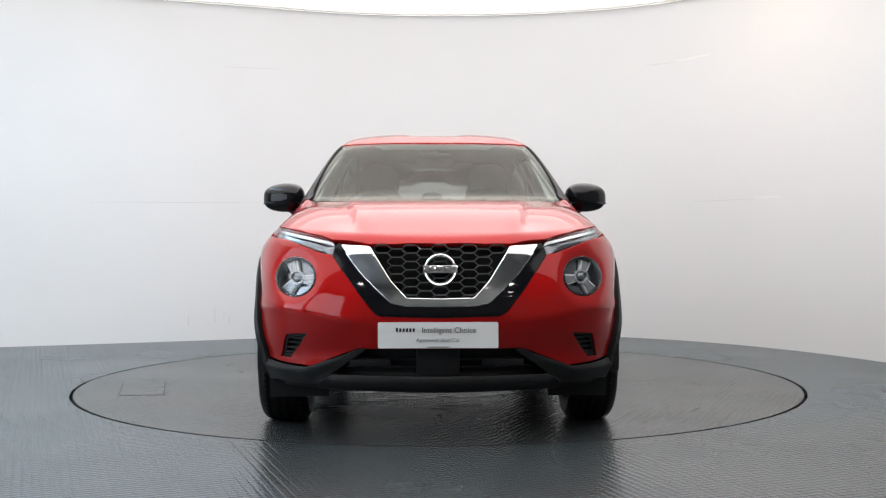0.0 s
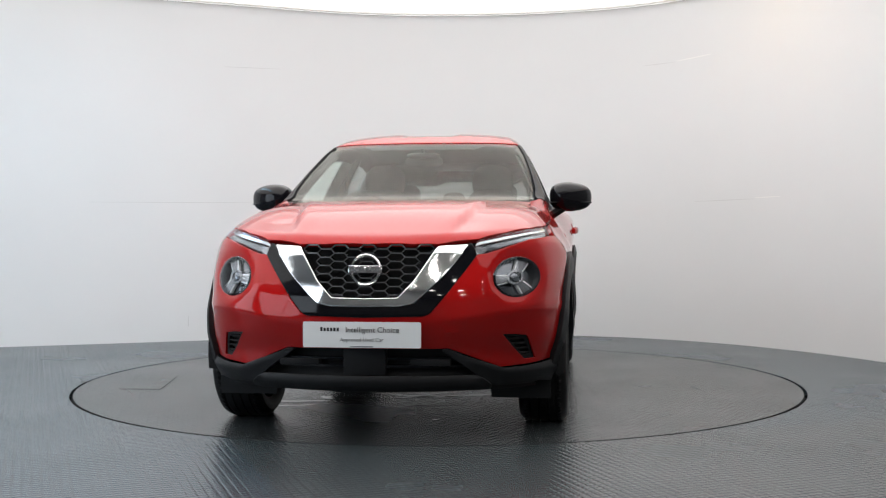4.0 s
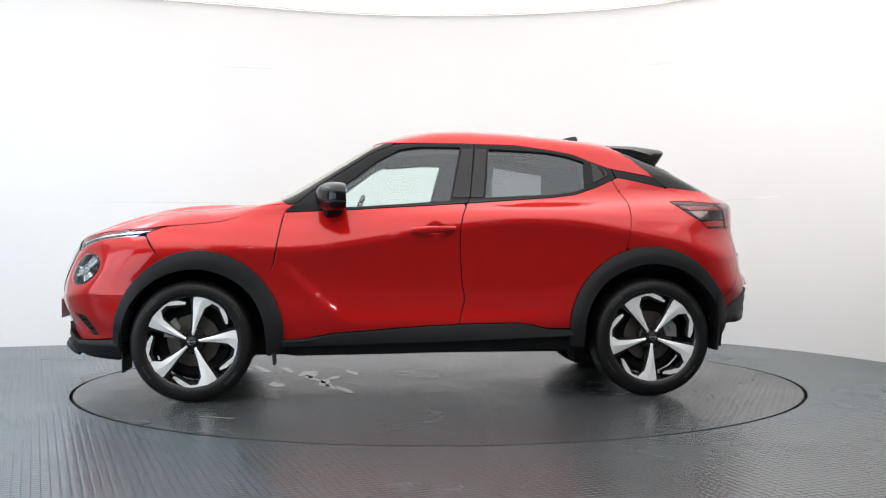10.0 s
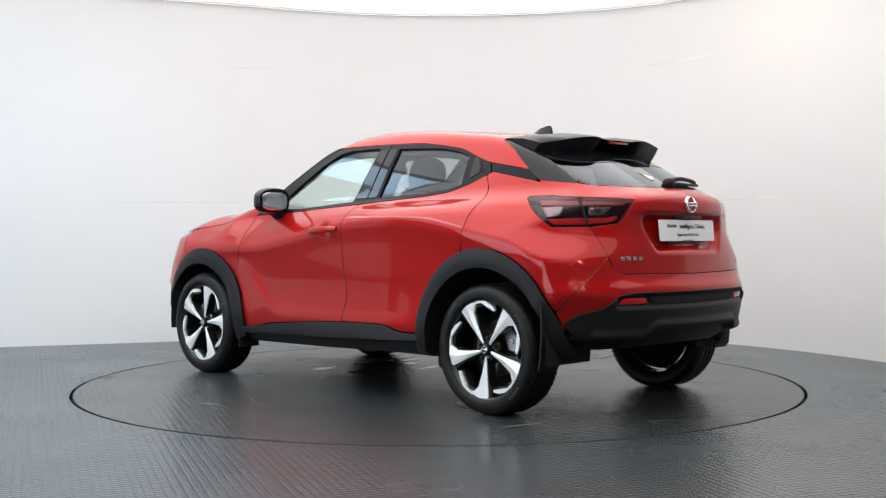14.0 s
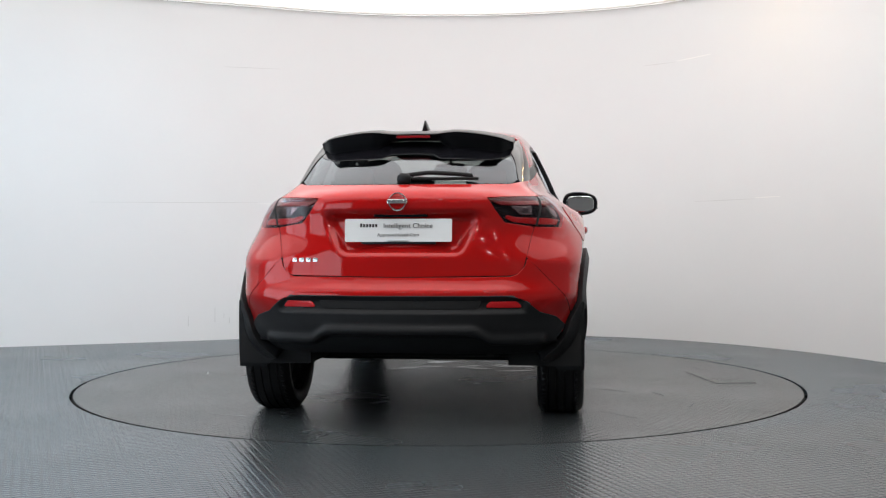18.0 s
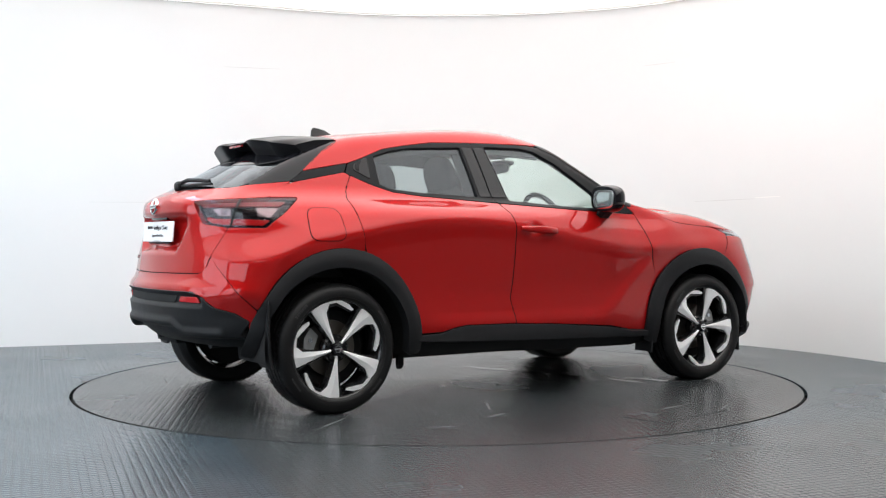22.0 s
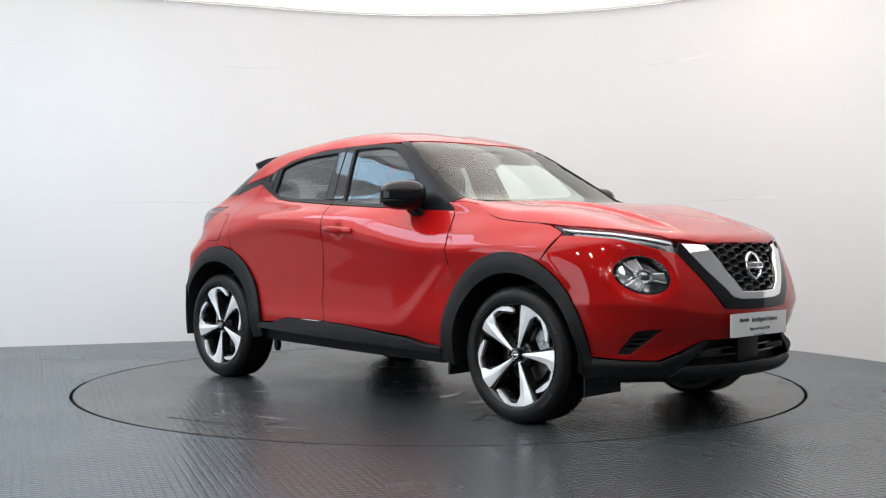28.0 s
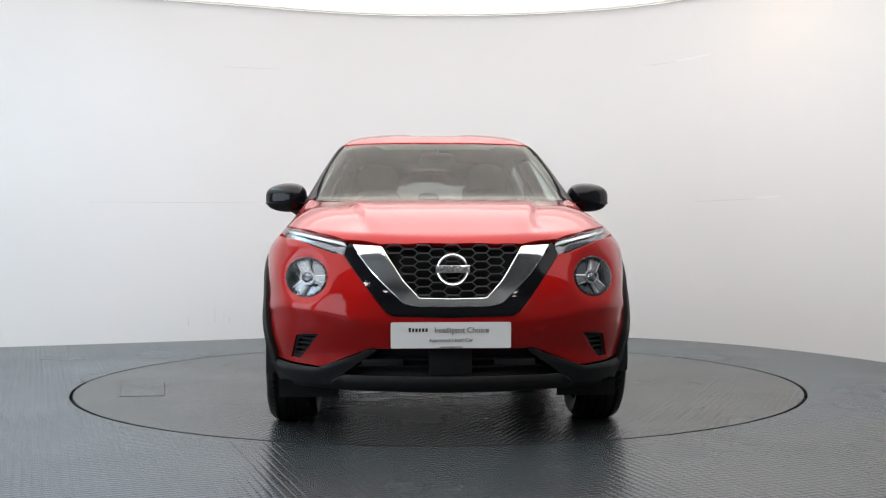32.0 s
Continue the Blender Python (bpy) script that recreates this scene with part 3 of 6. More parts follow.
def mirrors():
    for s in (1, -1):
        def shape(p):
            taper = 1 - 0.16 * max(0, p.y)
            back = 1.0 if p.x < 0 else 1.0 + 0.1 * (1 - p.z * p.z)
            thin = 1 - 0.45 * max(0, p.y + 0.3) / 1.3
            return Vector(((min(p.x * back, 1.3) + 0.45) * thin - 0.45 if p.x > -0.45 else -0.45, p.y, p.z * taper * (1 - 0.12 * max(0, -p.x)) + 0.1 * (1 - p.y) * 0.2))
        m = Matrix.Diagonal((1, s, 1, 1))
        cap = part("side_mirror", blob((0.503, 0.880, 1.149), (0.110, 0.120, 0.084), 2.9, 36, 24, m=m, shape=shape), GLOSS_BLACK, car, "gloss black wing mirror on the door")
        part("mirror_base", loft([[m @ Vector((0.53 + dx * k, 0.765 + 0.085 * t, 1.040 + 0.05 * t + dz * k)) for dx, dz in ((0.05, 0), (0.03, 0.026), (-0.04, 0.026), (-0.055, 0), (-0.03, -0.024), (0.03, -0.024))]
                                  for t, k in ((-0.1, 1.1), (0.4, 1.0), (1.0, 0.85), (1.3, 0.7))]), BLACK_PLASTIC, cap, "black plastic mirror foot")
        part("mirror_glass", blob((0.4525, 0.880, 1.147), (0.003, 0.094, 0.056), 3.5, 28, 12, m=m), MIRROR, cap)
        part("trim_band", blob((0.505, 0.880, 1.119), (0.113, 0.1235, 0.010), 3.0, 30, 8, m=m, shape=lambda p: Vector(((max(p.x, -0.44) + 0.44) * (1 - 0.45 * max(0, p.y + 0.3) / 1.3) - 0.44, p.y, p.z))), BLACK_PLASTIC, cap, "black lower band")


def roof_and_glass():
    pil = [(0.731, 1.130), (0.599, 1.235), (0.418, 1.349), (0.287, 1.431), (0.190, 1.470)]
    e = [TS(x, z) for x, z in pil]
    inn = [TE(x, y) for x, y in ((0.80, 0.700), (0.70, 0.690), (0.58, 0.668), (0.42, 0.630), (0.29, 0.590), (0.215, 0.562))]
    pair("a_pillar", "roof", [(0.815, inn[0][1] + 0.01), (0.775, e[0][1] + 0.03)] + [(x, a + 0.02) for x, a in e] + [(0.165, e[-1][1] - 0.01), (0.195, inn[-1][1])] + inn[::-1],
         SATIN_BLACK, car, h=0.02, lift=0.003, deep=0.03, label="black windscreen pillar")
    base = [(0.945, 0.0), TE(0.940, 0.30), TE(0.915, 0.50), TE(0.870, 0.64), TE(0.815, 0.688)]
    top = [(0.225, inn[-1][1] - 0.01), TE(0.262, 0.35), TE(0.283, 0.18), (0.293, 0.0)]
    ws = panel("windscreen", "roof", both_x(base + [(x + 0.004, a - 0.008) for x, a in inn[1:]] + top), GLASS_SCREEN, car, h=0.05, lift=-0.004, deep=0.004, label="raked laminated windscreen")
    ws.visible_shadow = False
    panel("windscreen_border", "roof", [(0.330, -0.55), (0.350, -0.2), (0.350, 0.2), (0.330, 0.55), (0.27, 0.60), (0.293, 0.3), (0.302, 0.0), (0.293, -0.3), (0.27, -0.60)], DARK, ws, h=0.04, lift=-0.012, deep=0.002)
    panel("cowl", "roof", both_x([(1.010, 0.0), TE(1.005, 0.30), TE(0.975, 0.52), TE(0.915, 0.665), TE(0.83, 0.708), TE(0.822, 0.692), TE(0.874, 0.643), TE(0.918, 0.50), TE(0.943, 0.30), (0.948, 0.0)]), BLACK_PLASTIC, car, h=0.03, lift=-0.008, deep=0.02,
          label="black cowl below the windscreen")
    roof = [(0.288, 0.0), TE(0.278, 0.18), TE(0.257, 0.35), TE(0.217, 0.53), TE(0.190, 0.555), TS(0.140, 1.479), TS(-0.105, 1.479), TS(-0.238, 1.478), TS(-0.571, 1.469), TS(-0.770, 1.441),
            TS(-0.903, 1.417), TS(-1.069, 1.350), TS(-1.135, 1.329), TS(-1.238, 1.311), TS(-1.395, 1.281), TS(-1.268, 1.387), TS(-1.152, 1.456), (-1.165, 0.75), (-1.19, 0.4), (-1.20, 0.0)]
    panel("roof", "roof", both_x(roof), PAINT, car, h=0.022, label="red roof with two raised ribs")
    panel("headliner", "roof", both_x([(0.275, 0.0), (0.255, 0.4), (0.205, 0.74), (0.13, 0.80), (-0.1, 0.84), (-0.6, 0.86), (-0.95, 0.90), (-1.10, 0.85), (-1.17, 0.5), (-1.18, 0.0)]), HEADLINER, car, h=0.06, lift=-0.024, deep=0.005, label="grey cloth headliner")
    pair("pillar_band", "side", [(-1.140, 1.324), (-1.238, 1.305), (-1.404, 1.274), (-1.462, 1.225), (-1.448, 1.220), (-1.300, 1.251), (-1.163, 1.278)], SATIN_BLACK, car, h=0.025, lift=-0.002, deep=0.02, label="black band across the rear pillar")
    # tailgate window with its black surround
    gl = [(0.0, 1.183), (0.30, 1.184), (0.515, 1.190), (0.548, 1.212), (0.535, 1.26), (0.497, 1.36), (0.455, 1.415), (0.0, 1.432)]
    gl = [R(y, z) for y, z in gl]
    rw = panel("rear_window", "rear", both(gl), GLASS_REAR, car, h=0.05, lift=-0.004, deep=0.004, label="dark tinted rear window glass")
    rw.visible_shadow = False
    fr = [R(y, z) for y, z in ((0.0, 1.352), (0.11, 1.350), (0.15, 1.325), (0.40, 1.320), (0.47, 1.335), (0.500, 1.348), (0.45, 1.412), (0.0, 1.428))]
    panel("glass_border", "rear", both(fr), GLOSS_BLACK, rw, h=0.03, lift=-0.002, deep=0.002, label="black printed band at the top of the glass")
    pair("rear_pillar_trim", "rear", [RS(-1.158, 1.452), RS(-1.272, 1.381), RS(-1.400, 1.275), RS(-1.470, 1.222), R(0.560, 1.196), R(0.55, 1.212), R(0.538, 1.26), R(0.50, 1.36), R(0.46, 1.41)],
         GLOSS_BLACK, car, h=0.025, lift=0.0, deep=0.02, label="gloss black pillar beside the rear window")


def spoiler():
    top = lambda x, y: float(top_z(np.array([x]), np.array([y]))[0])
    rows = []
    tip = spline([(0.0, 1.462), (0.13, 1.462), (0.20, 1.468), (0.30, 1.464), (0.40, 1.450), (0.50, 1.428), (0.56, 1.41)])
    for k in range(41):
        y = -0.510 + 1.02 * k / 40
        a = abs(y)
        mid = float(step(0.12, 0.20, a))
        end = float(step(0.51, 0.44, a))
        xf = -1.160 - 0.03 * (1 - a / 0.55)
        xt = -1.40 - 0.10 * end - 0.05 * float(step(0.5, 0.2, a)) + 0.015 * (1 - mid)
        zt = float(tip(a))
        zf = top(xf, y) + 0.003
        drop = 0.034 + 0.078 * mid * (0.35 + 0.65 * end)
        zm = (zf + zt) / 2 + 0.010
        xm = (xf + xt) / 2
        zg = top(xm, y)
        rows.append([Vector(p) for p in ((xf, y, zf), (xm, y, max(zm, zg + 0.01)), (xt + 0.015, y, zt + 0.002), (xt, y, zt - 0.006), (xt + 0.008, y, zt - 0.2 * drop), (xt + 0.038, y, zt - 0.6 * drop), (xt + 0.078, y, zt - drop), (xt + 0.125, y, zt - 0.96 * drop),
                                         (xm, y, zg - 0.02), (xf - 0.01, y, zf - 0.03))])
    sp = part("roof_spoiler", loft(rows), SATIN_BLACK, car, "black roof spoiler above the rear window")
    part("brake_light", box(-1.541, -1.525, -0.088, 0.088, 1.434, 1.447), LAMP_DEEP, sp, "red high-level brake light", bevel=0.002)
    # aerial fin
    part("aerial", loft([[Vector((x, s * w, z)) for s, w in ((1, w0), (-1, w0))] + [Vector((x1, -w1, z1)), Vector((x1, w1, z1))] for x, w0, z, x1, w1, z1 in
                               ((-0.925, 0.006, 1.535, -0.93, 0.004, 1.538), (-0.950, 0.018, 1.530, -0.975, 0.004, 1.562), (-0.985, 0.022, 1.527, -1.02, 0.004, 1.572), (-1.040, 0.021, 1.520, -1.050, 0.004, 1.575), (-1.06, 0.015, 1.516, -1.062, 0.003, 1.56))]),
               GLOSS_BLACK, car, "black shark-fin aerial on the roof")
    # wiper
    wp = part("rear_wiper", tube([(-1.862, 0.005, 1.222), (-1.862, -0.12, 1.236), (-1.838, -0.25, 1.230), (-1.815, -0.33, 1.222)], 0.011), BLACK_PLASTIC, car, "black rear wiper resting on the glass")
    part("wiper_pivot", blob((-1.868, 0.0, 1.205), (0.03, 0.035, 0.03), 2.5), BLACK_PLASTIC, wp)
    part("wiper_blade", tube([(-1.868, 0.01, 1.206), (-1.858, -0.15, 1.206), (-1.815, -0.36, 1.208)], 0.008), RUBBER, wp)


def hood_panel():
    half = [tuple(at_face(y, z)[:2]) for y, z in ((0.0, 0.893), (0.20, 0.892), (0.317, 0.892), (0.455, 0.911), (0.487, 0.914), (0.60, 0.943), (0.70, 0.964))]
    seam = [tuple(at_side(x, z)[:2]) for x, z in ((1.60, 0.974), (1.527, 0.981), (1.402, 0.993), (1.237, 1.006), (1.139, 1.018), (1.055, 1.041), (0.990, 1.073), (0.950, 1.096))]
    rear = [(0.945, 0.69), (0.985, 0.55), (1.015, 0.35), (1.022, 0.0)]
    panel("hood", "top", both_x(half + seam + rear), PAINT, car, h=0.022, deep=0.025, label="red bonnet with raised creases")
    lip = [tuple(at_side(x, z)[:2]) for x, z in ((0.955, 1.095), (0.88, 1.109), (0.742, 1.117))]
    pair("wing_top", "top", lip + [(0.80, 0.712), (0.87, 0.690), (0.925, 0.668), (0.940, 0.672)], PAINT, car, h=0.02, deep=0.02, round_r=0.003, label="red wing top beside the windscreen")


def front_face():
    HL, HR = (0.656, 0.743), (0.100, 0.088)
    E = lambda u, v: F(HL[0] + HR[0] * u, HL[1] + HR[1] * v)

    def disc(r, n=32):
        a = 2 * math.pi * np.arange(n) / n
        o = np.column_stack([np.full(n, 0.9), HL[0] + HR[0] * r * np.cos(a), HL[1] + HR[1] * r * np.sin(a)])
        return [to_front(p) for p in march(o, np.tile([1.0, 0, 0], (n, 1)), 0.0, 1.5)]
    hole = disc(1.03)
    vent = [F(y, z) for y, z in ((0.702, 0.481), (0.650, 0.489), (0.592, 0.491), (0.640, 0.425), (0.690, 0.366), (0.736, 0.368))]
    v_out = [(0.0, 0.566), (0.262, 0.572), (0.29, 0.585), (0.398, 0.722), (0.485, 0.842)]
    red = [F(y, z) for y, z in v_out] + [F(0.524, 0.845), F(0.628, 0.880), F(0.705, 0.908), FS(1.66, 0.924), FS(1.567, 0.927)] + [FS(x, z) for x, z in arch_f(63.6, 2, 14)]
    red += [FS(1.733, 0.362), F(0.702, 0.348), F(0.590, 0.343), F(0.475, 0.388), F(0.362, 0.431), F(0.0, 0.434)]

    def sculpt(p):
        y, z = np.abs(p[:, 1]), p[:, 2]
        d = np.hypot((y - HL[0]) / 1.05, z - HL[1])
        ring = 0.005 * np.exp(-((d - 0.135) / 0.05) ** 2) - 0.004 * step(0.112, 0.098, d)
        lip = 0.006 * np.exp(-((z - 0.555 - 0.05 * step(0.3, 0.75, y)) / 0.03) ** 2) * step(0.2, 0.42, y)
        return ring + lip - 0.008 * step(0.54, 0.42, z) * step(0.30, 0.40, y) * step(0.75, 0.65, y)
    bumper = panel("front_bumper", "front", both(red), PAINT, car, holes=[hole, [(-a, b) for a, b in hole], vent, [(-a, b) for a, b in vent]], h=0.017, deep=0.03, round_r=0.006, form=sculpt,
                   label="red front bumper with round headlamp openings")
    # black V round the grille
    chrome_out = [(0.0, 0.620), (0.150, 0.622), (0.214, 0.634), (0.346, 0.760), (0.446, 0.890)]
    chrome_in = [(0.312, 0.876), (0.217, 0.723), (0.148, 0.651), (0.0, 0.648)]
    blk = [F(y, z) for y, z in ((0.0, 0.572), (0.260, 0.578), (0.282, 0.590), (0.392, 0.724), (0.478, 0.842), (0.47, 0.868), (0.452, 0.895), (0.340, 0.765), (0.209, 0.640), (0.148, 0.628), (0.0, 0.626))]
    left = [(-a, b) for a, b in blk]
    panel("grille_surround", "front", blk + left[::-1][1:-1], GLOSS_BLACK, car, h=0.02, lift=0.004, deep=0.04, label="gloss black V panel round the grille")
    def v_slope(p):
        y, z = np.abs(p[:, 1]), p[:, 2]
        u = np.minimum((0.222 - y) * 0.769 + (z - 0.621) * 0.64, z - 0.620)
        return 0.15 * np.clip(u, 0, 0.08) - 0.012 * step(0.84, 0.89, z)
    cu = [F(y, z) for y, z in chrome_out] + [F(y, z) for y, z in chrome_in]
    cl = [(-a, b) for a, b in cu]
    panel("chrome_v", "front", cu + cl[::-1][1:-1], CHROME, car, h=0.01, lift=0.006, deep=0.045, edge=0.005, label="bright chrome V of the grille", form=v_slope)
    # grille mesh
    open_g = [(0.0, 0.640), (0.150, 0.643), (0.222, 0.718), (0.322, 0.892), (0.0, 0.892)]
    panel("grille_back", "front", both([F(y, z) for y, z in open_g]), DARK, car, h=0.05, lift=-0.055, deep=0.005)
    w, flat, hgt, bar = 0.083, 0.045, 0.0365, 0.0029
    verts, faces = [], []
    poly = np.array(open_g + [(-y, z) for y, z in open_g[::-1]])

    runs = []

    def strut(a, b):
        a, b = np.array(a), np.array(b)
        pts = np.array([a + (b - a) * k / 3 for k in range(4)])
        if inside(pts, poly).all():
            d = (b - a) / np.linalg.norm(b - a)
            runs.append((pts, np.array([-d[1], d[0]]) * bar))
    for col in range(-7, 8):
        cy = col * (w + flat) / 2
        for row in range(-1, 9):
            cz = 0.650 + row * hgt + (hgt / 2 if col % 2 else 0)
            strut((cy - flat / 2, cz + hgt / 2), (cy + flat / 2, cz + hgt / 2))
            strut((cy + flat / 2, cz + hgt / 2), (cy + w / 2, cz))
            strut((cy + w / 2, cz), (cy + flat / 2, cz - hgt / 2))
            strut((cy - flat / 2, cz + hgt / 2), (cy - w / 2, cz))
            strut((cy - w / 2, cz), (cy - flat / 2, cz - hgt / 2))
    flat_pts = np.concatenate([p for p, _ in runs])
    on_face = march(np.column_stack([np.full(len(flat_pts), 0.9), flat_pts]), np.tile([1.0, 0, 0], (len(flat_pts), 1)), 0, 1.5).reshape(-1, 4, 3)
    for p3, (_, q) in zip(on_face, runs):
        s0 = len(verts)
        for p in p3:
            for dx, sg in ((-0.004, 1), (-0.004, -1), (-0.030, -1), (-0.030, 1)):
                verts.append((p[0] + dx, p[1] + q[0] * sg, p[2] + q[1] * sg))
        for k in range(3):
            for j in range(4):
                i0, i1 = s0 + 4 * k + j, s0 + 4 * k + (j + 1) % 4
                faces.append((i0, i1, i1 + 4, i0 + 4))
    finish("grille_mesh", verts, faces, GRILLE, car, label="black honeycomb grille mesh").data.shade_flat()
    # badge
    nx = float(at_face(0.0, 0.778)[0]) + 0.012
    badge("front_badge", pose(nx, 0.0, 0.779, 0, -12, 0) @ pose(0, 0, 0, 0, 0, -90), 0.070)
    plate("front_plate", pose(2.158, -0.010, 0.495, 0, 0, 0) @ pose(0, 0, 0, 90, 0, 90), 0.524, 0.113, "Approved Used Car")
    # lower grille
    panel("lower_grille", "front", both([F(0.0, 0.438), F(0.36, 0.434), F(0.50, 0.335), F(0.52, 0.295), F(0.0, 0.295)]), DARK, car, h=0.05, lift=-0.07, deep=0.005, label="dark lower intake")
    for zz, half_w in ((0.383, 0.42), (0.350, 0.45)):
        pts = np.array([[0.9, y, zz] for y in np.linspace(-half_w, half_w, 21)])
        p3 = march(pts, np.tile([1.0, 0, 0], (21, 1)), 0, 1.5)
        part("intake_slat", loft([[Vector((p[0] + a, p[1], p[2] + b)) for a, b in ((-0.030, 0.005), (-0.030, -0.005), (-0.065, -0.006), (-0.065, 0.006))] for p in p3]), GLOSS_BLACK, car)
    for y0, y1 in ((-0.40, -0.22), (0.19, 0.37)):
        part("radar_block", box(2.03, 2.075, y0, y1, 0.352, 0.381), BLACK_PLASTIC, car, "dark grey block in the intake", bevel=0.004)
    part("sensor_panel", box(2.03, 2.098, -0.105, 0.085, 0.310, 0.436), BLACK_PLASTIC, car, "flat black sensor panel in the intake", bevel=0.005)
    blade = [FS(1.735, 0.357), F(0.790, 0.352), F(0.702, 0.342), F(0.588, 0.336), F(0.475, 0.380), F(0.362, 0.424), F(0.335, 0.424), F(0.500, 0.300), F(0.556, 0.266), F(0.70, 0.262), FS(1.80, 0.268), FS(1.690, 0.254), FS(1.690, 0.33)]
    pair("bumper_wing", "front", blade, BLACK_PLASTIC, car, h=0.014, lift=0.006, deep=0.05, form=lambda p: 0.022 * np.maximum(0.0, 1 - np.abs(p[:, 2] - 0.322 - 0.36 * np.clip(0.60 - np.abs(p[:, 1]), 0, 0.3)) / 0.05) * step(0.36, 0.50, np.abs(p[:, 1])), label="black angled corner of the bumper")
    panel("bumper_lip", "front", both([F(0.0, 0.310), F(0.48, 0.310), F(0.545, 0.262), F(0.53, 0.245), F(0.0, 0.245)]), BLACK_PLASTIC, car, h=0.025, lift=0.004, deep=0.06,
          form=lambda p: 0.014 * np.exp(-((p[:, 2] - 0.285) / 0.02) ** 2), label="black lower bumper lip")
    panel("front_undertray", "front", both([F(0.0, 0.24), F(0.53, 0.24), FS(1.83, 0.26), FS(1.73, 0.215), F(0.0, 0.205)]), DARK, car, h=0.05, lift=-0.03, deep=0.3)
    # side vents
    for s in (1, -1):
        vp = panel("bumper_vent", "front", [F(y, z) for y, z in ((0.712, 0.490), (0.650, 0.498), (0.580, 0.498), (0.680, 0.356), (0.745, 0.358))], DARK, car, side=s, h=0.03, lift=-0.035, deep=0.003, label="black slatted bumper vent")
        for k in range(5):
            z = 0.375 + 0.023 * k
            a, b = at_face(0.690 - 0.090 * k / 4, z), at_face(0.738 - 0.034 * k / 4, z)
            part("slat", loft([[Vector((p[0] - 0.016 + dx, s * p[1], p[2] + dz)) for dx, dz in ((0, 0.004), (0, -0.004), (-0.03, -0.006), (-0.03, 0.006))] for p in (a, (a + b) / 2, b)]), DARK, vp)
        rim = np.array([(0.702, 0.481), (0.650, 0.489), (0.592, 0.491), (0.640, 0.425), (0.690, 0.366), (0.736, 0.368)])
        core = rim.mean(0) + (rim - rim.mean(0)) * 0.74
        panel("vent_frame", "front", [F(*p) for p in rim], BLACK_PLASTIC, vp, holes=[[F(*p) for p in core]], side=s, h=0.02, lift=-0.010, deep=0.02, label="black vent frame")
    # headlamps
    def spoke_of(ang, pts):
        ca, sa = math.cos(radians(ang)), math.sin(radians(ang))
        return [E(a * ca - b * sa, a * sa + b * ca) for a, b in pts]
    for s in (1, -1):
        lamp = panel("headlamp", "front", disc(1.02), LAMP_CELL, car, side=s, h=0.02, lift=-0.034, deep=0.01, round_r=0.0, label="round headlamp with a three-spoke reflector")
        panel("bezel", "front", disc(1.005), GLOSS_BLACK, lamp, holes=[disc(0.93)], side=s, h=0.03, lift=-0.001, deep=0.03, round_r=0.0)
        for ang in (187, 69, 308):
            arm = panel("reflector_arm", "front", spoke_of(ang, [(0.26, -0.17), (0.91, -0.27), (0.93, 0.0), (0.91, 0.27), (0.26, 0.17)]), LAMP_WHITE, lamp, side=s, h=0.03, lift=-0.016, deep=0.014, round_r=0.002, label="silver-edged reflector arm")
            panel("arm_face", "front", spoke_of(ang, [(0.30, -0.10), (0.85, -0.20), (0.865, 0.0), (0.85, 0.20), (0.30, 0.10)]), LAMP_SOFT, arm, side=s, h=0.03, lift=-0.013, deep=0.003, round_r=0.002)
        panel("projector_ring", "front", disc(0.36, 24), LAMP_SOFT, lamp, holes=[disc(0.29, 24)], side=s, h=0.02, lift=-0.010, deep=0.012, round_r=0.0)
        c = at_face(*HL)
        n = normal_at(c[None])[0]
        m = Matrix.Diagonal((1, s, 1, 1)) @ Matrix.Translation(Vector(c) - Vector(n) * 0.012) @ Vector(n).to_track_quat("Y", "Z").to_matrix().to_4x4()
        part("projector", lathe([(0.0, 0.004), (0.014, 0.002), (0.024, -0.004), (0.030, -0.014)], 32, m), LAMP_CELL, lamp, "grey projector lens")
        part("projector_glass", lathe([(0.0, 0.007), (0.014, 0.005), (0.024, -0.001), (0.031, -0.012)], 32, m), LENS, lamp)
        panel("lens", "front", disc(1.0), LENS, lamp, side=s, h=0.02, lift=0.004, deep=0.004, round_r=0.0, label="clear domed lens").visible_shadow = False
    panel("tow_cover", "front", [F(0.351, 0.563), F(0.414, 0.565), F(0.408, 0.504), F(0.345, 0.503)], PAINT, bumper, h=0.02, lift=0.0022, deep=0.003, round_r=0.004, edge=0.0015, label="small square tow-eye cover")
    # slim upper lamps
    drl = [F(0.448, 0.842), F(0.524, 0.853), F(0.628, 0.888), F(0.705, 0.916), FS(1.66, 0.933), FS(1.575, 0.944), FS(1.490, 0.977), FS(1.60, 0.968), F(0.700, 0.958), F(0.60, 0.937), F(0.487, 0.908)]
    for s in (1, -1):
        hs = panel("running_lamp", "front", drl, GLOSS_BLACK, car, side=s, h=0.025, lift=-0.030, deep=0.005, label="slim upper running lamp under the bonnet edge")
        panel("light_guide", "front", [F(0.478, 0.884), F(0.494, 0.893), F(0.60, 0.921), F(0.700, 0.945), FS(1.60, 0.960), FS(1.54, 0.969), F(0.700, 0.954), F(0.60, 0.933), F(0.486, 0.904)], LAMP_GUIDE, hs, side=s, h=0.02, lift=-0.014, deep=0.012, label="white light guide")
        panel("reflector_band", "front", [F(0.535, 0.862), F(0.628, 0.893), F(0.70, 0.918), FS(1.64, 0.936), FS(1.61, 0.950), F(0.70, 0.934), F(0.60, 0.907), F(0.52, 0.882)], LAMP_CELL, hs, side=s, h=0.02, lift=-0.020, deep=0.008)
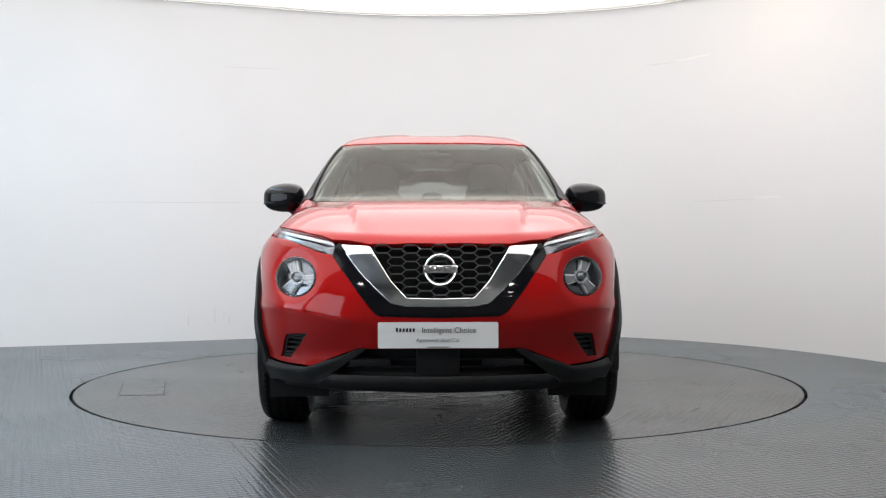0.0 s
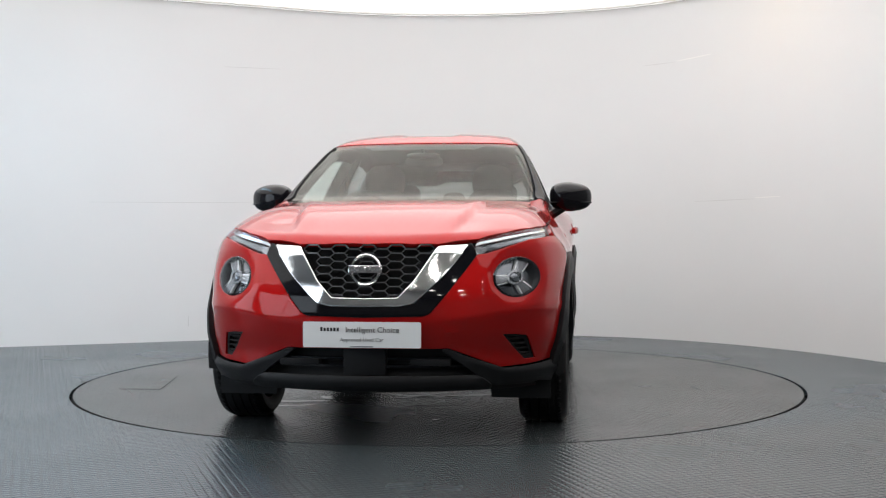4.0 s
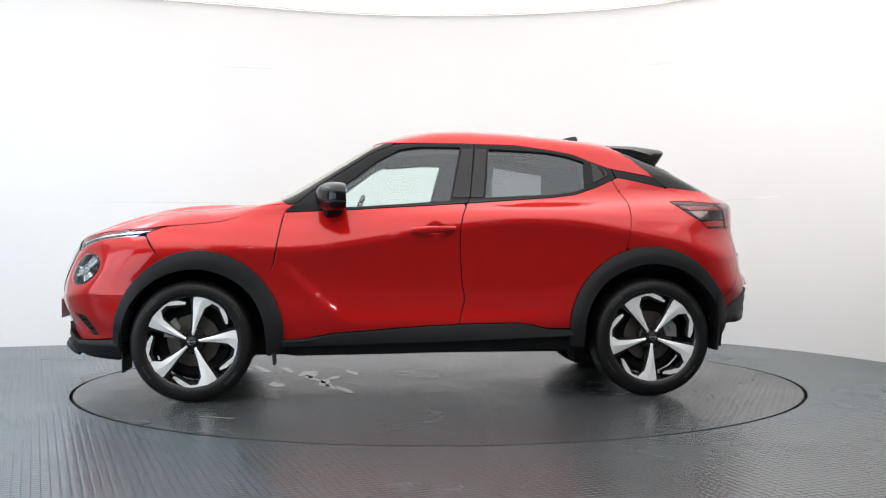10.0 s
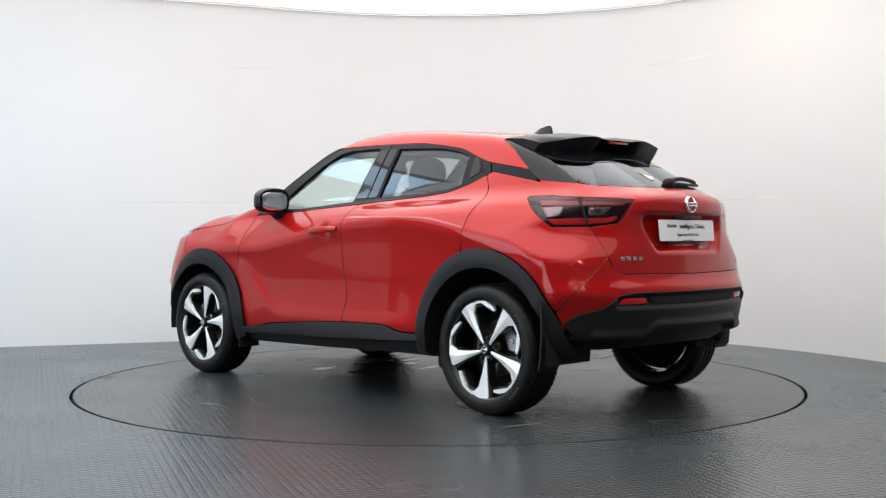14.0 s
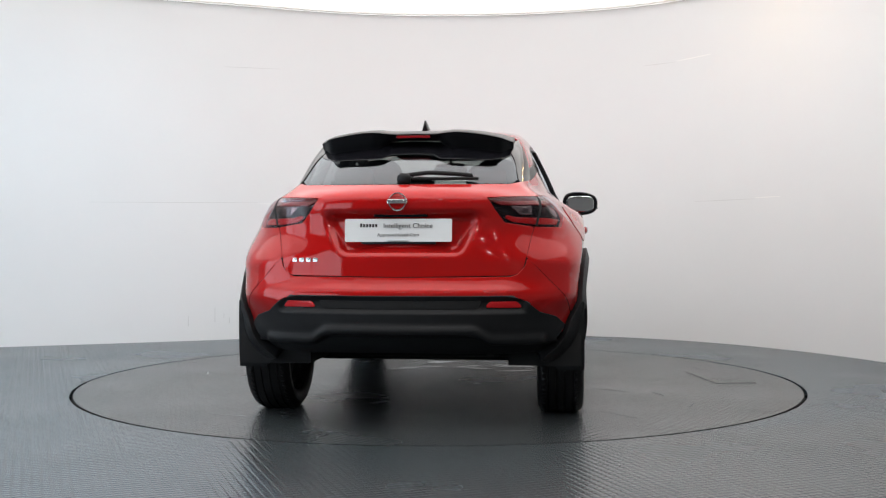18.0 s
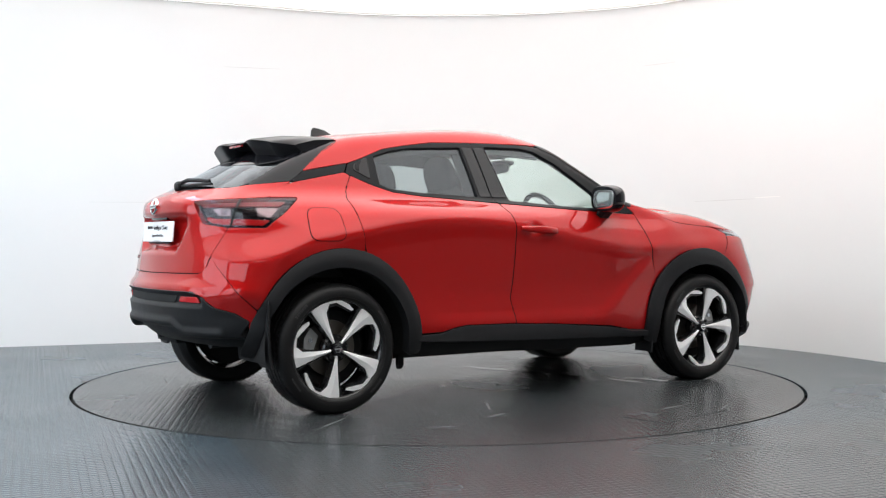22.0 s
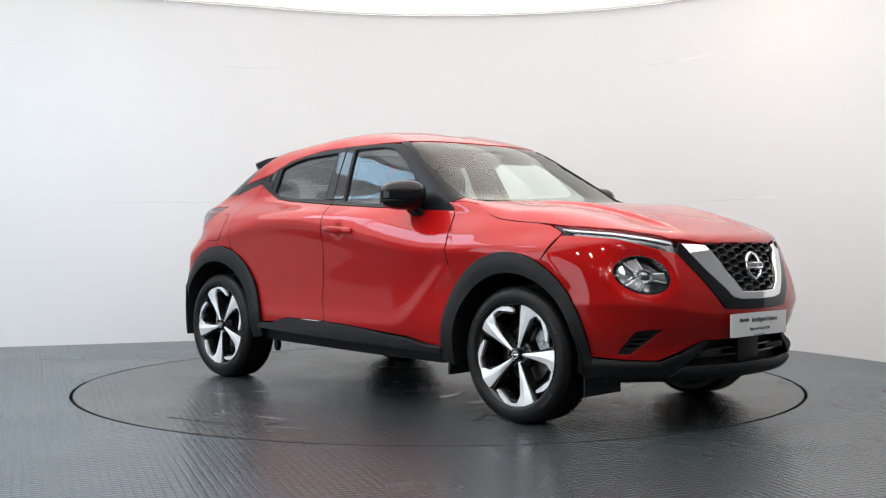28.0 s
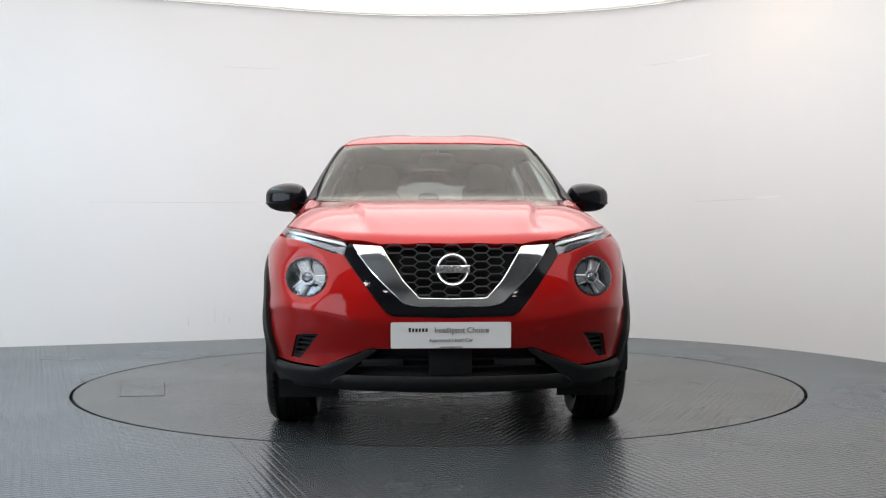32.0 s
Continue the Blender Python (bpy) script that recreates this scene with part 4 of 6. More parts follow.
        panel("guide_end", "front", [F(0.492, 0.884), F(0.535, 0.876), F(0.512, 0.852), F(0.458, 0.845), F(0.462, 0.862)], LAMP_SOFT, hs, side=s, h=0.02, lift=-0.016, deep=0.010, label="pale inner end of the lamp")
        panel("lens", "front", drl, LENS, hs, side=s, h=0.025, lift=0.0, deep=0.004, label="clear lens").visible_shadow = False


def badge(name, m, r):
    """Ring and bar in chrome; local x across, z up, y out."""
    b = part(name, lathe([(r * 0.80, -0.004), (r * 0.80, 0.005), (r * 0.85, 0.010), (r * 0.93, 0.010), (r, 0.004), (r, -0.004)], 48, m, closed=True), CHROME, car, "round chrome emblem with a cross bar")
    part("cross_bar", box(-r * 1.08, r * 1.08, -0.002, 0.013, -r * 0.24, r * 0.24, m), CHROME, b, bevel=0.003)
    for k in range(6):
        x = (-0.82 + 0.328 * k) * r
        part("letter_bar", box(x - 0.11 * r, x + 0.11 * r, 0.012, 0.0142, -r * 0.12, r * 0.12, m), LAMP_GREY, b, smooth=False)


def plate(name, m, w, h, line):
    """White show plate; local x across, y up, z out."""
    pts = rounded([(-w / 2, -h / 2), (w / 2, -h / 2), (w / 2, h / 2), (-w / 2, h / 2)], 0.008)
    p = part(name, prism(pts, -0.003, 0.002, m @ pose(0, 0, 0, -90, 0, 0) @ Matrix.Diagonal((1, -1, 1, 1))), PLATE_WHITE, car, "white rectangular show plate with dark writing", smooth=False)
    for k in range(6):
        part("brand_bar", box(-0.184 + 0.0146 * k, -0.1745 + 0.0146 * k, 0.015, 0.033 if k == 0 else 0.030, 0.002, 0.0034, m), INK, p, smooth=False)
    writing("Intelligent Choice", 0.0335, INK, p, m @ Matrix.Translation((0.047, 0.021, 0.0035)))
    writing(line, 0.0235, INK_GREY, p, m @ Matrix.Translation((0.0, -0.022, 0.0035)))
    part("maker_bar", box(-0.05, 0.05, -0.0535, -0.0495, 0.002, 0.0032, m), INK_GREY, p, smooth=False)


def rear_face():
    lamp = [RS(-1.472, 1.129), RS(-1.62, 1.127), R(0.644, 1.119), R(0.530, 1.114), R(0.414, 1.107), R(0.456, 1.050), R(0.500, 0.993), R(0.560, 0.985), R(0.640, 0.975), RS(-1.678, 0.972), RS(-1.575, 1.050)]
    gate = [R(0.0, 1.176), R(0.30, 1.177), R(0.515, 1.183), R(0.560, 1.196), RS(-1.474, 1.216), RS(-1.520, 1.194), RS(-1.570, 1.164), RS(-1.620, 1.133), R(0.644, 1.125), R(0.530, 1.120), R(0.405, 1.113), R(0.449, 1.048),
            R(0.494, 0.988), R(0.560, 0.979), R(0.630, 0.968), R(0.611, 0.895), R(0.592, 0.815), R(0.580, 0.772), R(0.560, 0.750), R(0.530, 0.740), R(0.0, 0.734)]

    def dish(p):
        y, z = np.abs(p[:, 1]), p[:, 2]
        rec = step(0.372, 0.335, y + 0.55 * np.clip(0.98 - z, 0, 1)) * step(1.036, 1.018, z) * step(0.835, 0.875, z)
        brow = 0.012 * step(0.45, 0.33, y) * step(1.02, 1.05, z) * step(1.15, 1.10, z)
        return brow - 0.036 * rec
    gt = panel("tailgate", "rear", both(gate), PAINT, car, h=0.02, deep=0.03, form=dish, label="red tailgate with a recess for the plate")
    plate("rear_plate", pose(-1.987, 0.011, 0.954, 0, 5, 0) @ pose(0, 0, 0, 90, 0, -90), 0.516, 0.110, "Approved Used Cars")
    part("plate_holder", box(-1.985, -1.972, -0.17, 0.19, 0.888, 0.899), INK, car, "black plate holder strip", bevel=0.003)
    part("tailgate_handle", box(-1.985, -1.968, -0.13, 0.13, 1.017, 1.032), GLOSS_BLACK, car, "black tailgate grip", bevel=0.004)
    bx = float(at_face(0.0, 1.09, False)[0]) - 0.014
    badge("rear_badge", pose(bx, 0.011, 1.090, 0, 8, 0) @ pose(0, 0, 0, 0, 0, 90), 0.045)
    # model script as plain chrome bars
    for k in range(4):
        y = 0.525 - 0.036 * k
        c = at_face(y, 0.812, False)
        n = normal_at(c[None])[0]
        m = Matrix.Translation(c) @ Vector(n).to_track_quat("Y", "Z").to_matrix().to_4x4()
        part("script_bar", box(-0.0125, 0.0125, -0.001, 0.004, -0.010, 0.010, m), SATIN_CHROME, gt, bevel=0.0015)
    # tail lamps
    for s in (1, -1):
        tl = panel("tail_lamp", "rear", lamp, GLOSS_BLACK, car, side=s, h=0.025, lift=-0.030, deep=0.004, label="dark red angular tail lamp with a clear band")
        panel("red_upper", "rear", [RS(-1.535, 1.122), RS(-1.66, 1.120), R(0.60, 1.112), R(0.445, 1.101), R(0.480, 1.080), R(0.60, 1.086), RS(-1.70, 1.096), RS(-1.585, 1.096)], LAMP_DEEP, tl, side=s, h=0.02, lift=-0.018, deep=0.006, round_r=0.002, label="deep red upper lamp band")
        panel("red_lower", "rear", [RS(-1.660, 1.010), R(0.655, 1.012), R(0.56, 1.014), R(0.512, 1.024), R(0.506, 1.014), R(0.545, 0.996), R(0.64, 0.986), RS(-1.690, 0.986)], LAMP_RED, tl, side=s, h=0.02, lift=-0.016, deep=0.006, round_r=0.002, label="bright red lower lamp band")
        panel("clear_cell", "rear", [RS(-1.590, 1.084), RS(-1.705, 1.086), RS(-1.705, 1.032), RS(-1.650, 1.030)], LAMP_SOFT, tl, side=s, h=0.02, lift=-0.02, deep=0.006, round_r=0.002, label="clear indicator cell")
        panel("clear_cell", "rear", [R(0.630, 1.076), R(0.535, 1.070), R(0.575, 1.034), R(0.634, 1.032)], LAMP_SOFT, tl, side=s, h=0.02, lift=-0.02, deep=0.006, round_r=0.002, label="clear reversing lamp cell")
        panel("cell_bulb", "rear", [R(0.612, 1.064), R(0.585, 1.064), R(0.588, 1.044), R(0.612, 1.044)], LAMP_CELL, tl, side=s, h=0.02, lift=-0.014, deep=0.004, round_r=0.003)
        panel("lens", "rear", lamp, LENS_SMOKE, tl, side=s, h=0.025, lift=0.001, deep=0.006, round_r=0.003, label="smoked outer lens").visible_shadow = False
        panel("lens_seam", "rear", [R(0.640, 1.118), R(0.646, 1.118), R(0.646, 0.978), R(0.640, 0.978)], DARK, tl, side=s, h=0.02, lift=0.003, deep=0.003, round_r=0.0)
    # bumper
    cover = [R(0.0, 0.727), R(0.525, 0.731), R(0.556, 0.742), R(0.590, 0.775), R(0.603, 0.817)] + [RS(x, z) for x, z in arch_r(159, 170, 3)] + [RS(-1.772, 0.500)] + [R(0.735, 0.540), R(0.660, 0.566), R(0.580, 0.630), R(0.50, 0.641), R(0.0, 0.641)]

    def crease(p):
        y, z = np.abs(p[:, 1]), p[:, 2]
        return 0.014 * np.exp(-((z - 0.66) / 0.03) ** 2) * step(0.62, 0.5, y)
    panel("rear_bumper", "rear", both(cover), PAINT, car, h=0.025, deep=0.03, form=crease, label="red upper rear bumper")
    low = [R(0.0, 0.637), R(0.50, 0.637), R(0.578, 0.625), R(0.658, 0.562), R(0.735, 0.536), RS(-1.772, 0.494), RS(-1.800, 0.43), R(0.745, 0.385), R(0.665, 0.345), R(0.55, 0.335), R(0.0, 0.345)]

    def skid(p):
        y, z = np.abs(p[:, 1]), p[:, 2]
        line = 0.438 + 0.045 * step(0.44, 0.34, y)
        ledge = 0.020 * step(line - 0.035, line - 0.004, z) * step(line + 0.03, line, z) * step(0.69, 0.65, y)
        under = -0.03 * step(line - 0.02, line - 0.05, z)
        slot = -0.022 * step(0.565, 0.580, z) * step(0.632, 0.622, z) * step(0.60, 0.585, y)
        return 0.010 + ledge + under + slot
    lb = panel("lower_rear_bumper", "rear", both(low), BLACK_PLASTIC, car, h=0.012, deep=0.06, form=skid, label="black lower rear bumper with a skid line")
    for s in (1, -1):
        panel("rear_reflector", "rear", [R(0.578, 0.587), R(0.556, 0.614), R(0.431, 0.614), R(0.412, 0.590)], LAMP_RED, lb, side=s, h=0.02, lift=-0.004, deep=0.005, label="red bumper reflector")
    panel("vent_mesh", "rear", both([R(0.0, 0.618), R(0.39, 0.618), R(0.37, 0.584), R(0.0, 0.582)]), DARK, lb, h=0.03, lift=-0.006, deep=0.004)
    # mud flaps
    for s in (1, -1):
        m = Matrix.Diagonal((1, s, 1, 1))
        part("mud_flap", loft([[m @ Vector((x, y, z)) for x, y in ((xb, yi), (xb, 0.874), (xb - 0.012, 0.876), (xb - 0.018, yi))] for xb, z, yi in ((-1.700, 0.60, 0.76), (-1.705, 0.45, 0.735), (-1.698, 0.33, 0.715), (-1.690, 0.285, 0.72), (-1.684, 0.262, 0.745))]), BLACK_PLASTIC, car, "black mud flap behind the rear wheel", bevel=0.004)
        part("mud_flap", loft([[m @ Vector((x, y, z)) for x, y in ((xb, 0.72), (xb, 0.868), (xb - 0.012, 0.870), (xb - 0.014, 0.72))] for xb, z in ((0.895, 0.50), (0.880, 0.38), (0.868, 0.28), (0.862, 0.205))]), BLACK_PLASTIC, car, "black mud flap behind the front wheel", bevel=0.004)
        part("air_deflector", loft([[m @ Vector((x, y, z)) for x, y in ((1.70, 0.52), (1.70, 0.80), (1.692, 0.80), (1.692, 0.52))] for z in (0.27, 0.165)]), BLACK_PLASTIC, car, "flat black air deflector under the bumper", bevel=0.003)
        part("jacking_tab", loft([[m @ Vector((x, y, z)) for x, y in ((-0.885, 0.70), (-0.850, 0.70), (-0.850, 0.73), (-0.885, 0.73))] for z in (0.30, 0.215)] + [[m @ Vector((x, y, 0.195)) for x, y in ((-0.880, 0.705), (-0.862, 0.705), (-0.862, 0.725), (-0.880, 0.725))]]), DARK, car, "black jacking tab behind the sill")
    # fuel flap on the right
    ff = rounded([(-1.278, 0.905), (-1.290, 1.073), (-1.452, 1.073), (-1.470, 0.905)], 0.05)
    mid = np.mean(ff, axis=0)
    ring = [tuple(mid + (np.array(p) - mid) * 1.05) for p in ff]
    # near-black sheet under the flap paints the shade of its gap
    panel("flap_gap", "side", ring, GAP_SHADE, car, side=-1, h=0.03, lift=0.0012, deep=0.001, round_r=0.0, edge=0.001)
    panel("fuel_flap", "side", ff, PAINT, car, side=-1, h=0.03, lift=0.0035, deep=0.003, round_r=0.0, edge=0.002, label="red fuel filler flap")


def wheel(name, x, s, turn):
    m = pose(x, 0, 0.340) @ pose(0, 0, 0, 0, 0, 0 if s > 0 else 180) @ Matrix.Translation((0, 0.862, 0))
    n = 72
    rim = part(name, lathe([(0.256, -0.205), (0.250, -0.19), (0.232, -0.16), (0.230, -0.05), (0.244, -0.022), (0.251, -0.006), (0.257, -0.002), (0.258, -0.012), (0.254, -0.02), (0.232, -0.05), (0.230, -0.15), (0.25, -0.2)], n, m), RIM_BLACK, car,
               "nineteen-inch five-spoke alloy wheel, black with machined faces")
    prof = [(0.256, -0.004), (0.262, 0.006), (0.272, 0.011), (0.290, 0.013), (0.310, 0.010), (0.326, 0.000), (0.334, -0.012), (0.338, -0.022)]
    for g in range(4):
        y0 = -0.040 - 0.042 * g
        prof += [(0.3405, y0 + 0.012), (0.3405, y0 + 0.0045), (0.333, y0 + 0.0035), (0.333, y0 - 0.0035), (0.3405, y0 - 0.0045)]
    prof += [(0.338, -0.196), (0.332, -0.205), (0.310, -0.222), (0.285, -0.222), (0.260, -0.21), (0.246, -0.20)]
    part("tyre", lathe(prof, n, m), RUBBER, rim, "black low-profile road tyre")
    part("sidewall_ring", lathe([(0.2715, 0.0100), (0.2730, 0.0125), (0.2745, 0.0110)], n, m), RUBBER, rim)
    verts, faces = [], []
    for k in range(66):
        for y0, y1, r0, r1 in ((-0.012, -0.032, 0.3335, 0.3425), (-0.172, -0.196, 0.3375, 0.3425)):
            a0, a1 = [2 * math.pi * (k + d) / 66 for d in (0.16, 0.84)]
            i = len(verts)
            verts += [m @ Vector((r * math.cos(a), y, r * math.sin(a))) for y, r in ((y0, r0), (y1, r1), (y1, 0.330), (y0, 0.328)) for a in (a0, a1)]
            faces += [(i, i + 1, i + 3, i + 2), (i, i + 2, i + 4, i + 6), (i + 1, i + 7, i + 5, i + 3), (i, i + 6, i + 7, i + 1), (i + 2, i + 3, i + 5, i + 4)]
    finish("tread", verts, faces, RUBBER, rim, label="rows of shoulder tread blocks")["kind"] = "stuff"
    verts, faces = [], []
    for g, n_marks, r0, r1, wide in ((35, 7, 0.291, 0.305, 1.7), (140, 5, 0.294, 0.303, 2.2), (215, 7, 0.291, 0.305, 1.7), (318, 5, 0.294, 0.303, 2.2)):
        for k in range(n_marks):
            i = len(verts)
            for a in (g + 3.0 * wide / 2 * k, g + 3.0 * wide / 2 * k + wide):
                verts += [m @ Vector((r * math.cos(radians(a)), h, r * math.sin(radians(a)))) for r, h in ((r0, 0.0125), (r0, 0.0142), (r1, 0.0128), (r1, 0.0105))]
            faces += [(i + 1, i + 2, i + 6, i + 5), (i, i + 1, i + 5, i + 4), (i + 2, i + 3, i + 7, i + 6), (i, i + 3, i + 2, i + 1), (i + 4, i + 5, i + 6, i + 7)]
    marks = finish("sidewall_marking", verts, faces, TYRE_MARK, rim, label="raised grey sidewall marking")
    marks["kind"] = "stuff"
    marks.data.shade_flat()
    pol = lambda a, r: (-r * math.cos(radians(a)), r * math.sin(radians(a)))
    for k in range(5):
        a = turn + 72 * k
        # black cast body of the spoke, then its machined face
        body = [pol(a - 14, 0.045), pol(a - 11, 0.12), pol(a - 16, 0.240), pol(a, 0.248), pol(a + 12, 0.246), pol(a + 10, 0.15), pol(a + 16, 0.045)]
        part("spoke", prism(body, -0.075, -0.018, m), RIM_BLACK, rim, smooth=False, bevel=0.004)
        left = [(-9.0, 0.038), (-9.0, 0.12), (-11.0, 0.200), (-18, 0.240), (-17, 0.2530)]
        ridge = [(0.5, 0.038), (-0.5, 0.12), (-2.5, 0.200), (-5, 0.240), (-6, 0.2545)]
        right = [(11.0, 0.038), (7.0, 0.12), (7.4, 0.200), (7.4, 0.235), (7.0, 0.2530)]
        bm = bmesh.new()
        rows = []
        for line, up in ((left, 0.0), (ridge, 0.0055), (right, -0.001)):
            rows.append([bm.verts.new(m @ Vector((pol(a + d, r)[0], -0.006 + up - 0.012 * (0.245 - r) / 0.2, pol(a + d, r)[1]))) for d, r in line])
        for p, q in zip(rows, rows[1:]):
            for i in range(4):
                bm.faces.new((p[i], p[i + 1], q[i + 1], q[i]))
        loop = rows[0] + [rows[1][-1]] + rows[2][::-1] + [rows[1][0]]
        lows = [bm.verts.new(v.co - m.to_3x3() @ Vector((0, 0.016, 0))) for v in loop]
        for i in range(len(loop)):
            j = (i + 1) % len(loop)
            bm.faces.new((loop[i], loop[j], lows[j], lows[i]))
        part("spoke_face", bm, ALLOY, rim, "bright machined spoke face", smooth=False)
        # machined edge along the rim
        strip = [(-17.3, 0.2530), (-18.2, 0.241), (-28, 0.243), (-40, 0.222), (-52, 0.212), (-54, 0.222), (-45, 0.240), (-35, 0.2530), (-25, 0.2545)]
        part("rim_edge", prism([pol(a + d, r) for d, r in strip], -0.016, -0.0035, m), ALLOY, rim, smooth=False, bevel=0.001)
        part("rim_web", prism([pol(a + d, r) for d, r in ((-13, 0.225), (-30, 0.225), (-45, 0.204), (-54, 0.205), (-50, 0.246), (-13, 0.248))], -0.06, -0.017, m), RIM_BLACK, rim, smooth=False, bevel=0.003)
        c = pol(a + 36, 0.056)
        part("wheel_nut", lathe([(0.0, -0.016), (0.007, -0.017), (0.009, -0.022), (0.009, -0.05)], 12, m @ Matrix.Translation((c[0], 0, c[1]))), RIM_BLACK, rim)
    part("hub", lathe([(0.0, -0.030), (0.062, -0.034), (0.072, -0.045), (0.075, -0.08)], 36, m), RIM_BLACK, rim)
    part("hub_cap", lathe([(0.0, -0.004), (0.022, -0.005), (0.029, -0.010), (0.030, -0.035)], 32, m), GLOSS_BLACK, rim)
    part("cap_emblem", lathe([(0.015, -0.0055), (0.015, -0.002), (0.019, -0.002), (0.020, -0.007)], 28, m), CHROME, rim, "small chrome cap emblem")
    part("cap_bar", box(-0.022, 0.022, -0.006, -0.001, -0.004, 0.004, m), CHROME, rim, bevel=0.001)
    part("brake_disc", lathe([(0.06, -0.105), (0.145, -0.105), (0.147, -0.112), (0.145, -0.128), (0.06, -0.128)], 48, m), DISC_STEEL, rim, "worn steel brake disc")
    part("wheel_back", lathe([(0.0, -0.135), (0.2, -0.135), (0.222, -0.16)], 36, m), DARK, rim)
    a0 = (150 if s > 0 else 30) if x > 0 else (20 if s > 0 else 160)
    part("brake_caliper", prism([pol(a0 + d, r) for d, r in ((-20, 0.105), (-22, 0.165), (0, 0.172), (22, 0.165), (20, 0.105))], -0.14, -0.078, m), CALIPER, rim, "cast metal brake caliper", bevel=0.006)
    part("caliper_bolt", lathe([(0.0, -0.070), (0.012, -0.070), (0.013, -0.09)], 12, m @ Matrix.Translation((pol(a0, 0.135)[0], 0, pol(a0, 0.135)[1]))), SATIN_CHROME, rim)


def underside():
    part("floor_pan", box(-1.10, 1.80, -0.60, 0.60, 0.235, 0.34), DARK, car, bevel=0.03)
    part("cabin_floor", box(-0.86, 0.82, -0.80, 0.80, 0.27, 0.36), DARK, car, bevel=0.02)
    for x, cx in ((1.31, 1.295), (-1.316, -1.313)):
        for s in (1, -1):
            rings = []
            for y in (0.50, 0.86):
                rings.append([Vector((cx + 0.415 * math.cos(a), s * y, 0.36 + 0.41 * math.sin(a))) for a in [math.pi * (-0.06 + 1.12 * k / 22) for k in range(23)]])
            bm = bmesh.new()
            vs = [[bm.verts.new(p) for p in r] for r in rings]
            for i in range(22):
                bm.faces.new((vs[0][i], vs[0][i + 1], vs[1][i + 1], vs[1][i]))
            bm.faces.new(vs[0])
            part("wheel_well", bm, DARK, car)
    part("axle_beam", tube([(-1.316, -0.62, 0.33), (-1.20, -0.45, 0.30), (-1.20, 0.45, 0.30), (-1.316, 0.62, 0.33)], 0.035), DARK, car)
    part("engine_block", box(0.95, 1.95, -0.50, 0.50, 0.24, 0.80), DARK, car, bevel=0.05)
    part("exhaust", tube([(-1.10, -0.30, 0.33), (-1.65, -0.40, 0.37), (-1.85, -0.42, 0.36)], 0.025), DARK, car, "dark exhaust tail pipe")
    part("rear_crossmember", box(-1.80, -1.45, -0.50, 0.50, 0.38, 0.85), DARK, car, bevel=0.05)
    part("boot_floor", box(-1.78, -1.0, -0.55, 0.55, 0.70, 0.80), CABIN, car, bevel=0.02)


